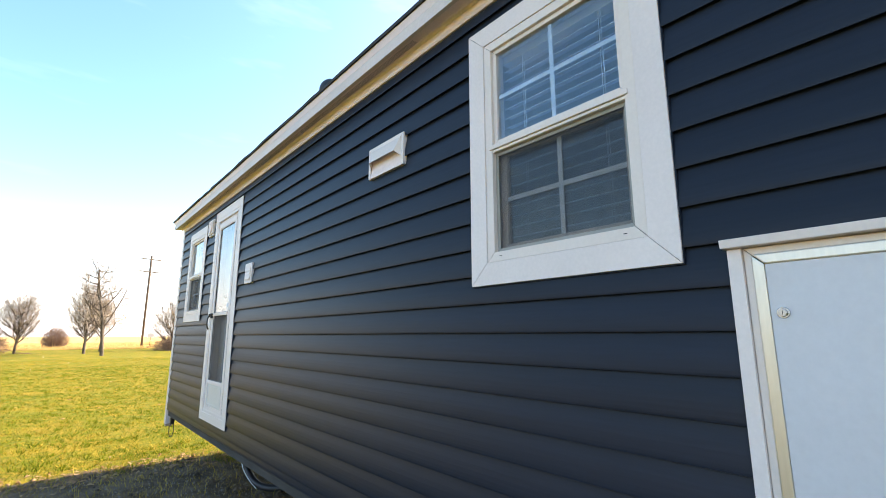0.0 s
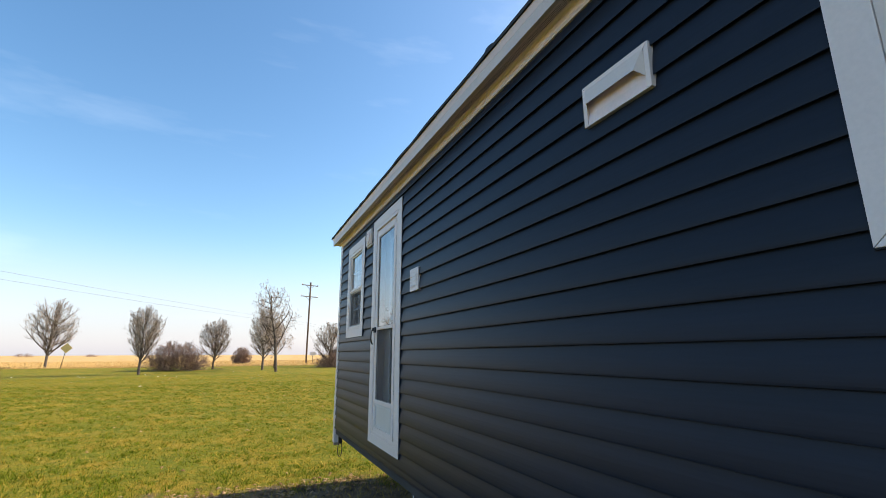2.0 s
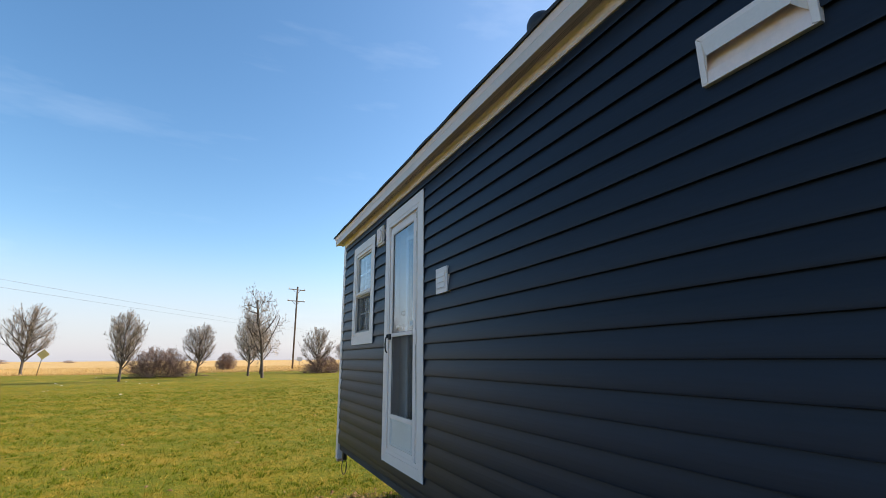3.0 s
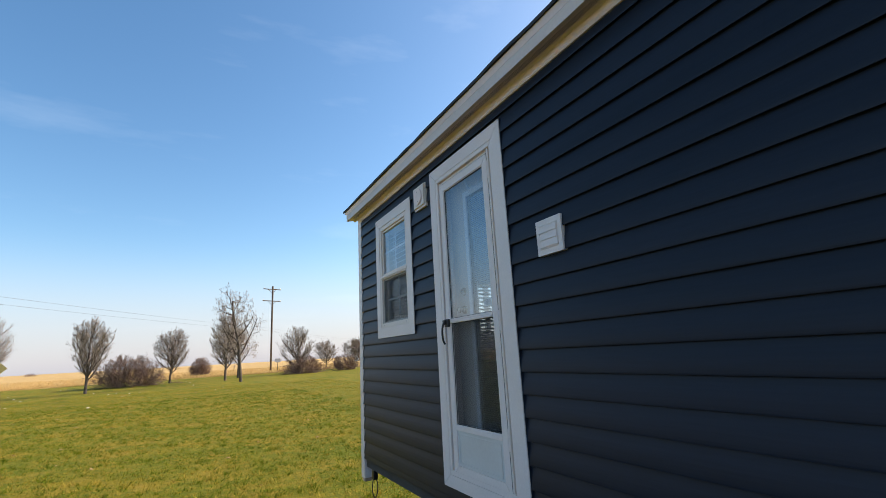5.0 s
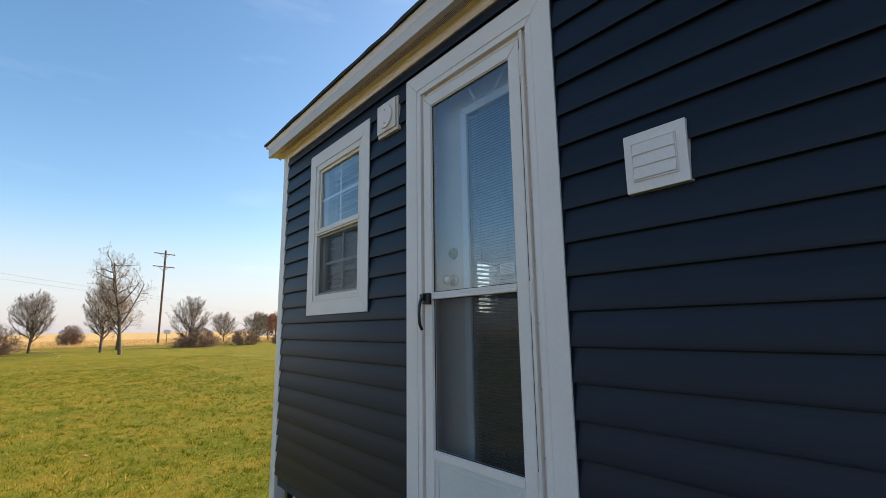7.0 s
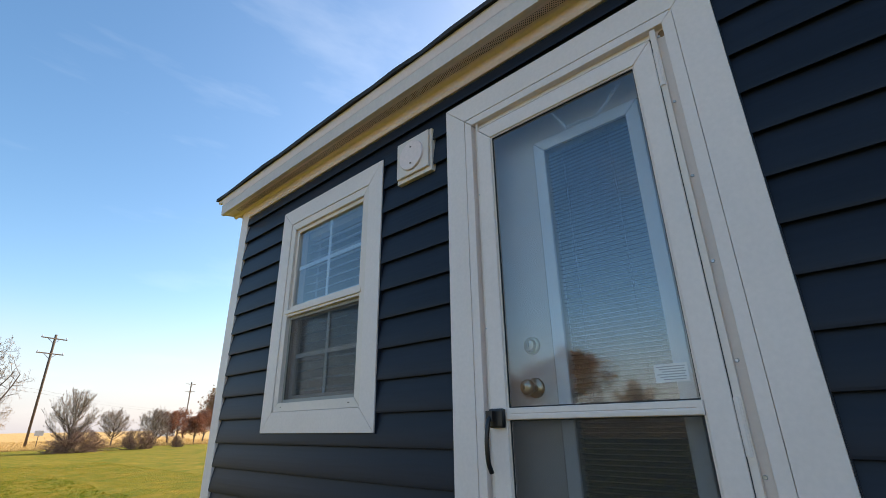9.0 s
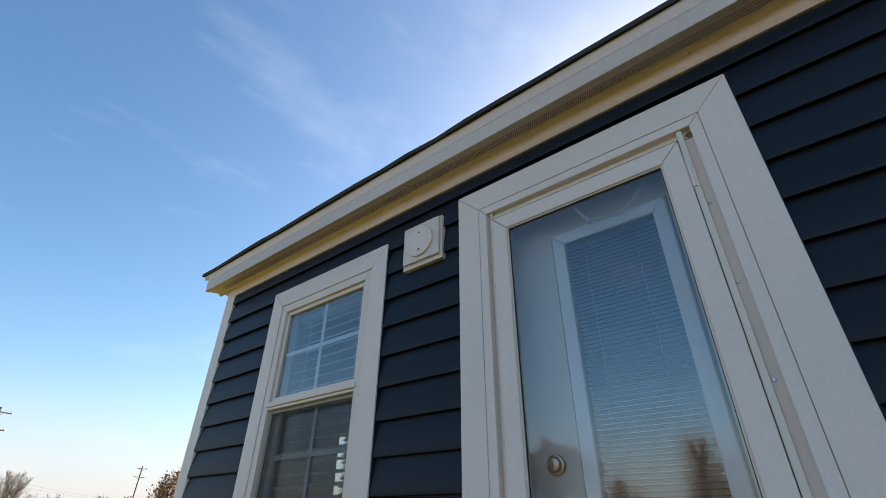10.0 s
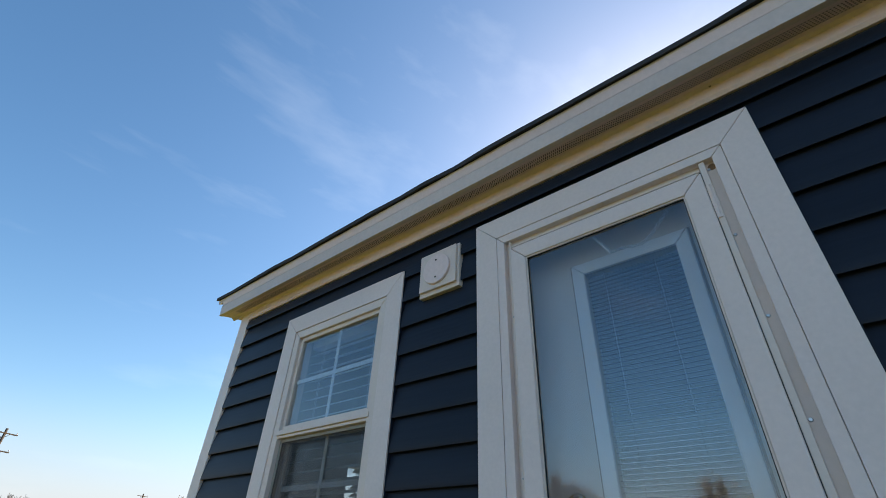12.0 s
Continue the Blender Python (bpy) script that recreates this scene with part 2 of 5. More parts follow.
SCREW = material("zinc_screw", (0.55, 0.55, 0.56), 0.35, metal=1.0, vary=0.08)
CHAIN = material("bright_chain_steel", (0.75, 0.76, 0.78), 0.45, metal=0.4, vary=0.05)
STICKER = material("white_paper_sticker", (0.80, 0.80, 0.80), 0.6, vary=0.02)
PRINT = material("grey_print", (0.45, 0.45, 0.47), 0.7, vary=0.05)
RAWWOOD = material("raw_pine_post", (0.52, 0.36, 0.25), 0.8, vary=0.14, scale=6.0, stretch=(4, 4, 0.5))
POLEWOOD = material("weathered_pole_wood", (0.13, 0.095, 0.07), 0.9, vary=0.2, stretch=(3, 3, 0.3))
WIRE = material("grey_power_line", (0.10, 0.10, 0.105), 0.6, vary=0.05)
SIGN = material("yellow_sign_sheet", (0.82, 0.56, 0.20), 0.5, vary=0.06)
SIGNBACK = material("white_sign_sheet", (0.70, 0.70, 0.68), 0.5, vary=0.05)
BARK = material("grey_brown_bark", (0.125, 0.094, 0.072), 0.95, vary=0.25, scale=4.0, fine=40.0, bump=0.6)
HOUSEWHITE = material("white_far_siding", (0.72, 0.72, 0.70), 0.7, vary=0.05)
FARROOF = material("grey_far_roof", (0.16, 0.16, 0.17), 0.9, vary=0.12)
DARKPANE = material("dark_far_pane", (0.03, 0.035, 0.04), 0.15, vary=0.05)
GLASS = clear_glass("clear_window_glass", ior=1.62)
COATED = clear_glass("coated_window_glass", (0.86, 0.94, 1.0), 1.72)
STORMPANE = clear_glass("clear_storm_glass", (0.93, 0.97, 1.0), 1.62)
LIGHTPANE = clear_glass("clear_door_light_glass", (0.9, 0.95, 0.97), 1.42)
MESH = insect_screen("dark_insect_screen")
GROUND = ground_material()
GRASS = island_material("grass_blades", (0.071, 0.118, 0.003), (0.282, 0.222, 0.013), 0.85, 0.25, ((0.45, 0.46, 0.62, (0.325, 0.209, 0.017)), (1.5, 0.47, 0.60, (0.065, 0.113, 0.003)), (9.0, 0.57, 0.68, (0.048, 0.074, 0.002)), (5.0, 0.52, 0.62, (0.310, 0.222, 0.024)), (26.0, 0.56, 0.62, (0.452, 0.323, 0.047))))
TUFT = island_material("grass_tufts", (0.043, 0.084, 0.003), (0.155, 0.195, 0.008), 0.8, 0.3)
DRYTUFT = island_material("dry_grass_tufts", (0.282, 0.189, 0.028), (0.565, 0.404, 0.079), 0.85, 0.3)
STRAW = island_material("field_stubble", (0.42, 0.27, 0.10), (0.66, 0.46, 0.20), 0.9, 0.2)
LITTER = island_material("dry_leaves_on_ground", (0.17, 0.085, 0.04), (0.46, 0.30, 0.17), 0.8, 0.2)
STONEPALE = island_material("pale_leaf_scraps", (0.45, 0.38, 0.28), (0.7, 0.64, 0.54), 0.8, 0.2)
CLODS = island_material("earth_clods", (0.05, 0.037, 0.026), (0.16, 0.115, 0.08), 0.95)
STONES = island_material("gravel", (0.10, 0.085, 0.07), (0.28, 0.24, 0.20), 0.9)
TWIG = island_material("grey_brown_twigs", (0.22, 0.17, 0.14), (0.46, 0.385, 0.325), 0.9)
REDTWIG = island_material("red_brown_twigs", (0.15, 0.095, 0.075), (0.33, 0.225, 0.175), 0.9)
TANLEAF = island_material("tan_dead_leaves", (0.22, 0.14, 0.08), (0.40, 0.28, 0.17), 0.8, 0.35)
RUSSET = island_material("russet_leaves", (0.16, 0.055, 0.032), (0.30, 0.12, 0.065), 0.8, 0.35)
OAKLEAF = island_material("orange_brown_leaves", (0.15, 0.075, 0.035), (0.30, 0.175, 0.08), 0.8, 0.35)


# ---- building blocks ----
def part(name, bm, mat, parent, label=""):
    me = bpy.data.meshes.new(name)
    bm.to_mesh(me)
    bm.free()
    me.materials.append(mat)
    ob = new(name, me)
    if parent is not None:
        ob.parent = parent
    return tagged(ob, label)


def soft(bm, width):
    bmesh.ops.bevel(bm, geom=bm.edges[:], offset=width, segments=2, profile=0.6, affect="EDGES")
    return bm


def add_box(bm, x0, x1, y0, y1, z0, z1):
    m = Matrix.LocRotScale(((x0 + x1) / 2, (y0 + y1) / 2, (z0 + z1) / 2), None, (abs(x1 - x0), abs(y1 - y0), abs(z1 - z0)))
    return bmesh.ops.create_cube(bm, size=1, matrix=m)


def box(x0, x1, y0, y1, z0, z1, bevel=0.0):
    bm = bmesh.new()
    add_box(bm, x0, x1, y0, y1, z0, z1)
    return soft(bm, bevel) if bevel else bm


def prism(bm, poly, a, b, axis="x"):
    """A polygon, in (y, z) for axis x or (x, z) for axis y, drawn out from a to b."""
    put = (lambda u, v, w: (w, u, v)) if axis == "x" else (lambda u, v, w: (u, w, v))
    lo = [bm.verts.new(put(u, v, a)) for u, v in poly]
    hi = [bm.verts.new(put(u, v, b)) for u, v in poly]
    k = len(poly)
    bm.faces.new(lo[::-1])
    bm.faces.new(hi)
    for i in range(k):
        bm.faces.new((lo[i], lo[(i + 1) % k], hi[(i + 1) % k], hi[i]))
    bmesh.ops.recalc_face_normals(bm, faces=bm.faces[:])
    return bm


def disc(bm, center, way, r0, r1, depth, sides=28):
    """A short turned piece standing on center along way, r0 wide at its foot and r1 at its top."""
    turn = Vector(way).to_track_quat("Z", "Y").to_matrix().to_4x4()
    m = Matrix.Translation(Vector(center) + Vector(way).normalized() * depth / 2) @ turn
    return bmesh.ops.create_cone(bm, cap_ends=True, segments=sides, radius1=r0, radius2=r1, depth=depth, matrix=m)


def tube(points, radius, sides=8):
    bm = bmesh.new()
    points = [Vector(p) for p in points]
    rings = []
    for i, p in enumerate(points):
        way = (points[min(i + 1, len(points) - 1)] - points[max(i - 1, 0)]).normalized()
        side = way.orthogonal().normalized() if not rings else (last_side - way * last_side.dot(way)).normalized()
        last_side = side
        up = way.cross(side)
        rings.append([bm.verts.new(p + radius * (math.cos(math.tau * k / sides) * side + math.sin(math.tau * k / sides) * up)) for k in range(sides)])
    for a, b in zip(rings, rings[1:]):
        for k in range(sides):
            bm.faces.new((a[k], a[(k + 1) % sides], b[(k + 1) % sides], b[k])).smooth = True
    bm.faces.new(rings[0][::-1])
    bm.faces.new(rings[-1])
    return bm


def bend(points, steps=8):
    """Points smoothed into a flowing line."""
    p = [Vector(q) for q in points]
    p = [2 * p[0] - p[1]] + p + [2 * p[-1] - p[-2]]
    out = []
    for i in range(1, len(p) - 2):
        for k in range(steps):
            t = k / steps
            out.append(0.5 * (2 * p[i] + (p[i + 1] - p[i - 1]) * t + (2 * p[i - 1] - 5 * p[i] + 4 * p[i + 1] - p[i + 2]) * t * t + (3 * p[i] - p[i - 1] - 3 * p[i + 1] + p[i + 2]) * t ** 3))
    return out + [p[-2]]


def empty(name, at, label, category, group="", kind=""):
    ob = new(name)
    ob.location = at
    ob.empty_display_size = 0.1
    bpy.context.view_layer.update()
    return tagged(ob, label, category, group, kind)


def under(parent, name, bm, mat, label=""):
    """A part given in world places, set under an Empty or mesh thing."""
    ob = part(name, bm, mat, None, label)
    ob.parent = parent
    if parent.type == "EMPTY":
        ob.matrix_parent_inverse = Matrix.Translation(-parent.location)
    return ob


def ring_parts(parent, name, y0, y1, z0, z1, w, x0, x1, mat, bevel=0.0015, gap=0.0008, wb=None):
    """Four mitred bars round an upright opening, each a part."""
    wb = w if wb is None else wb
    g = gap
    bars = (
        [(y0 + g, z1), (y1 - g, z1), (y1 - w - g, z1 - w), (y0 + w + g, z1 - w)],
        [(y0 + g, z0), (y1 - g, z0), (y1 - w - g, z0 + wb), (y0 + w + g, z0 + wb)],
        [(y0, z0 + g), (y0, z1 - g), (y0 + w, z1 - w - g), (y0 + w, z0 + wb + g)],
        [(y1, z0 + g), (y1, z1 - g), (y1 - w, z1 - w - g), (y1 - w, z0 + wb + g)],
    )
    for bar in bars:
        bm = prism(bmesh.new(), bar, x0, x1)
        under(parent, name, soft(bm, bevel) if bevel else bm, mat)


def add_ring(bm, y0, y1, z0, z1, w, x0, x1):
    add_box(bm, x0, x1, y0, y1, z1 - w, z1)
    add_box(bm, x0, x1, y0, y1, z0, z0 + w)
    add_box(bm, x0, x1, y0, y0 + w, z0 + w, z1 - w)
    add_box(bm, x0, x1, y1 - w, y1, z0 + w, z1 - w)
    return bm


def pierced(u0, u1, z0, z1, holes, a, b, axis):
    """A wall from a to b in thickness with rectangular holes (u0, u1, z0, z1)."""
    bm = bmesh.new()
    us = sorted({u0, u1, *(h[0] for h in holes), *(h[1] for h in holes)})
    for ua, ub in zip(us, us[1:]):
        z = z0
        for h in sorted((h for h in holes if h[0] <= ua and ub <= h[1]), key=lambda h: h[2]):
            if h[2] > z:
                prism(bm, [(ua, z), (ub, z), (ub, h[2]), (ua, h[2])], a, b, axis)
            z = h[3]
        if z < z1:
            prism(bm, [(ua, z), (ub, z), (ub, z1), (ua, z1)], a, b, axis)
    return bm


# ---- plan of the house ----
WALL, BACK = 1.272, 4.95        # long walls' outer faces
SOUTH, NORTH = -4.20, 6.90      # end walls' outer faces
BOTTOM, TOP, FRIEZE = 0.63, 3.02, 2.936
THICK = 0.10
COURSE, BUTT = 0.1100, 0.675    # height of a siding course, lowest butt edge
TRIM_W, TRIM_F = 0.086, 1.247   # trim width, trim face
WIN1 = (0.448, 1.252, 1.734, 2.830)
WIN2 = (5.594, 6.388, 1.711, 2.798)
DOOR = (4.340, 5.230, 0.740, 2.850)
HATCH = (-0.53, 0.344, 0.72, 1.754)
MIDX, RIDGE = (WALL + BACK) / 2, 3.78
EAVE_X, EAVE_Z = 1.140, 3.090
RAKE_N, RAKE_S = 7.100, -4.385
END_WINDOW = (2.09, 3.50, 1.765, 2.30)


def inner(r, w=TRIM_W):
    return (r[0] + w, r[1] - w, r[2] + w, r[3] - w)


# ---- ground ----
bm = bmesh.new()
bmesh.ops.create_grid(bm, x_segments=8, y_segments=8, size=2500)
tagged(part("ground", bm, GROUND, None), "mown lawn with bare dirt by the house and stubble field beyond", "ground", kind="structure")


def from_arrays(name, verts, faces, mat, label, category, parent=None):
    me = bpy.data.meshes.new(name)
    me.from_pydata(verts.tolist(), [], faces.tolist())
    me.materials.append(mat)
    ob = new(name, me)
    ob.parent = parent
    return tagged(ob, label, category, kind="stuff")


def blades(name, count, x0, x1, y0, y1, height, width, mat, label, power=1.0, keep=None):
    """Bent grass blades, denser towards y0."""
    rng = np.random.default_rng(len(name) * 7 + count)
    x = rng.uniform(x0, x1, count)
    y = y0 + (y1 - y0) * rng.uniform(0, 1, count) ** power
    if keep is not None:
        ok = keep(x, y, rng)
        x, y = x[ok], y[ok]
    k = len(x)
    turn, lean = rng.uniform(0, math.tau, k), rng.normal(0, 0.5, (k, 2))
    h = height * rng.uniform(0.45, 1.25, k)
    w = width * rng.uniform(0.6, 1.3, k)
    sx, sy = np.cos(turn) * w, np.sin(turn) * w
    a = np.stack([x - sx, y - sy, np.zeros(k) - 0.003], 1)
    b = np.stack([x + sx, y + sy, np.zeros(k) - 0.003], 1)
    c = np.stack([x + lean[:, 0] * h, y + lean[:, 1] * h, h], 1)
    verts = np.stack([a, b, c], 1).reshape(-1, 3)
    faces = np.arange(3 * k).reshape(-1, 3)
    return from_arrays(name, verts, faces, mat, label, "grass")


def off_dirt(x, y, rng):
    """Keeps the dirt nearly bare, and lets the lawn grow in uneven clumps."""
    wob = 0.35 * np.sin(2.1 * x + 0.7) + 0.25 * np.sin(5.3 * x) + 0.15 * np.sin(11 * x + 2)
    clump = np.sin(3.1 * x + 1.7 * np.sin(2.3 * y)) + np.sin(4.3 * y + 1.9 * np.sin(1.7 * x)) + 0.9 * np.sin(9.1 * x + 2 * np.sin(7.7 * y))
    grown = rng.uniform(-3.4, 0.4, len(x)) < clump
    return grown & ((y > 6.75 + wob * 0.6 + rng.normal(0, 0.12, len(x))) | (x < -2.0 + 0.5 * np.sin(1.3 * y) + rng.normal(0, 0.2, len(y))))


blades("lawn_grass", 420000, -22, 9, 3.2, 40, 0.040, 0.0042, GRASS, "short green and straw-coloured lawn grass", 1.9, off_dirt)
blades("lawn_grass", 60000, -16, -2.0, -6, 9, 0.050, 0.0045, GRASS, "short green and straw-coloured lawn grass", 1.0, off_dirt)
blades("field_stubble", 60000, -75, 40, 70, 130, 0.28, 0.03, STRAW, "dry golden crop stubble in the field", 2.2)



def tufts(name, count, per, x0, x1, y0, y1, height, width, mat, label, seed):
    """Clumps of longer blades that stand out of the lawn."""
    r = np.random.default_rng(seed)
    cx, cy = r.uniform(x0, x1, count), y0 + (y1 - y0) * r.uniform(0, 1, count) ** 1.6
    size = r.uniform(0.5, 1.5, count)
    i = np.repeat(np.arange(count), per)
    spread = r.normal(0, 0.022, (len(i), 2)) * size[i][:, None]
    x, y = cx[i] + spread[:, 0], cy[i] + spread[:, 1]
    ok = off_dirt(x, y, r)
    x, y, spread, i = x[ok], y[ok], spread[ok], i[ok]
    k = len(x)
    h = height * size[i] * r.uniform(0.5, 1.2, k)
    turn, w = r.uniform(0, math.tau, k), width * r.uniform(0.6, 1.3, k)
    sx, sy = np.cos(turn) * w, np.sin(turn) * w
    tip = spread * 1.6 + r.normal(0, 0.012, (k, 2))
    verts = np.stack([np.stack([x - sx, y - sy, np.full(k, -0.003)], 1), np.stack([x + sx, y + sy, np.full(k, -0.003)], 1), np.stack([x + tip[:, 0], y + tip[:, 1], h], 1)], 1).reshape(-1, 3)
    return from_arrays(name, verts, np.arange(3 * k).reshape(-1, 3), mat, label, "grass")


tufts("grass_tuft", 15000, 12, -17, 5, 6.3, 30, 0.050, 0.0045, TUFT, "darker green tufts of grass in the lawn", 71)
tufts("dry_grass_tuft", 6000, 9, -17, 5, 6.3, 26, 0.042, 0.0045, DRYTUFT, "straw-coloured tufts of dry grass in the lawn", 72)

rng = np.random.default_rng(5)


def scatter(name, count, place, size, mat, label, category, flat):
    """Small four-cornered flakes or stones lying on the ground."""
    p = place(rng, count)
    s = size * rng.uniform(0.4, 1.4, count)
    t = rng.uniform(0, math.tau, count)
    tip = rng.uniform(0.1, 0.7 if flat else 1.0, count) * s
    ring = []
    for k in range(4):
        ang = t + k * math.tau / 4
        rad = s * (1.0 if k % 2 == 0 else 0.55)
        ring.append(np.stack([p[:, 0] + rad * np.cos(ang), p[:, 1] + rad * np.sin(ang), np.full(count, 0.004) + (tip * 0.5 if k % 2 else 0)], 1))
    top = np.stack([p[:, 0], p[:, 1], 0.006 + tip], 1)
    verts = np.stack(ring + [top], 1).reshape(-1, 3)
    base = np.arange(count)[:, None] * 5
    faces = np.concatenate([base + np.array([[k, (k + 1) % 4, 4]]) for k in range(4)])
    return from_arrays(name, verts, faces, mat, label, category)


scatter("gravel", 6500, lambda r, n: np.stack([r.uniform(-1.9, 4.4, n), r.uniform(2.0, 6.55, n)], 1), 0.014, STONES, "loose grey gravel on the dirt by the house", "gravel", False)
blades("dirt_grass", 5200, -2.2, 3.2, 4.2, 6.95, 0.055, 0.003, DRYTUFT, "thin dry stalks on the bare dirt", 0.6)
scatter("clods", 420, lambda r, n: np.stack([r.uniform(-2.0, 3.6, n), r.uniform(3.5, 6.75, n)], 1), 0.040, CLODS, "dark clods of earth by the house", "earth", False)
scatter("fallen_leaves", 900, lambda r, n: np.stack([r.uniform(-2.3, 3.5, n), 6.75 + r.normal(0, 0.22, n)], 1), 0.035, LITTER, "dry brown leaves at the edge of the lawn", "leaves", True)
scatter("fallen_leaves", 420, lambda r, n: np.stack([r.uniform(-20, 8, n), r.uniform(7, 45, n)], 1), 0.045, LITTER, "scattered dry leaves on the lawn", "leaves", True)

scatter("leaf_scraps", 46, lambda r, n: np.stack([r.uniform(-24, 2, n), r.uniform(26, 58, n)], 1), 0.10, STONEPALE, "pale scraps of dead leaves on the lawn", "leaves", True)

# ---- house shell ----
holes = [inner(WIN1), inner(WIN2), (DOOR[0] + TRIM_W, DOOR[1] - TRIM_W, DOOR[2] + 0.03, DOOR[3] - TRIM_W), (HATCH[0] + 0.05, HATCH[1] - 0.05, HATCH[2] + 0.05, HATCH[3] - 0.02)]
wall_w = tagged(part("wall_west", pierced(SOUTH, NORTH, BOTTOM, TOP, holes, WALL, WALL + THICK, "x"), INSIDE, None), "long wall of navy lap siding with white trim", "wall", kind="structure")
wall_e = tagged(part("wall_east", box(BACK - THICK, BACK, SOUTH, NORTH, BOTTOM, TOP), INSIDE, None), "long rear wall of navy lap siding", "wall", kind="structure")
wall_n = tagged(part("wall_north", pierced(WALL + THICK, BACK - THICK, BOTTOM, TOP, [END_WINDOW], NORTH - THICK, NORTH, "y"), INSIDE, None), "end wall of navy lap siding", "wall", kind="structure")
wall_s = tagged(part("wall_south", box(WALL + THICK, BACK - THICK, SOUTH, SOUTH + THICK, BOTTOM, TOP), INSIDE, None), "end wall of navy lap siding", "wall", kind="structure")
tagged(part("floor", box(WALL + 0.004, BACK - 0.004, SOUTH + 0.004, NORTH - 0.004, BOTTOM - 0.07, BOTTOM), PLY, None), "dark boarded underside and floor of the house", "floor", kind="structure")
tagged(part("ceiling", box(WALL + 0.004, BACK - 0.004, SOUTH + 0.004, NORTH - 0.004, TOP, TOP + 0.05), INSIDE, None), "pale flat ceiling", "ceiling", kind="structure")
for x in (WALL + 0.9, BACK - 0.9):
    beam = bmesh.new()
    add_box(beam, x - 0.06, x + 0.06, SOUTH + 0.3, NORTH - 0.3, BOTTOM - 0.082, BOTTOM - 0.07)
    add_box(beam, x - 0.06, x + 0.06, SOUTH + 0.3, NORTH - 0.3, BOTTOM - 0.28, BOTTOM - 0.268)
    add_box(beam, x - 0.005, x + 0.005, SOUTH + 0.3, NORTH - 0.3, BOTTOM - 0.268, BOTTOM - 0.082)
    tagged(part("chassis_beam", beam, STEEL, None), "dark steel chassis beam under the house", "beam", "chassis beams", "structure")
    for y in (-3.4, -0.8, 1.8, 3.6):
        pier = empty("block_pier", (x, y, 0), "grey concrete block pier under the house", "pier", "block piers")
        for k in range(2):
            under(pier, "block", box(x - 0.2, x + 0.2, y - 0.1, y + 0.1, k * 0.171, k * 0.171 + 0.168, 0.004), BLOCK)

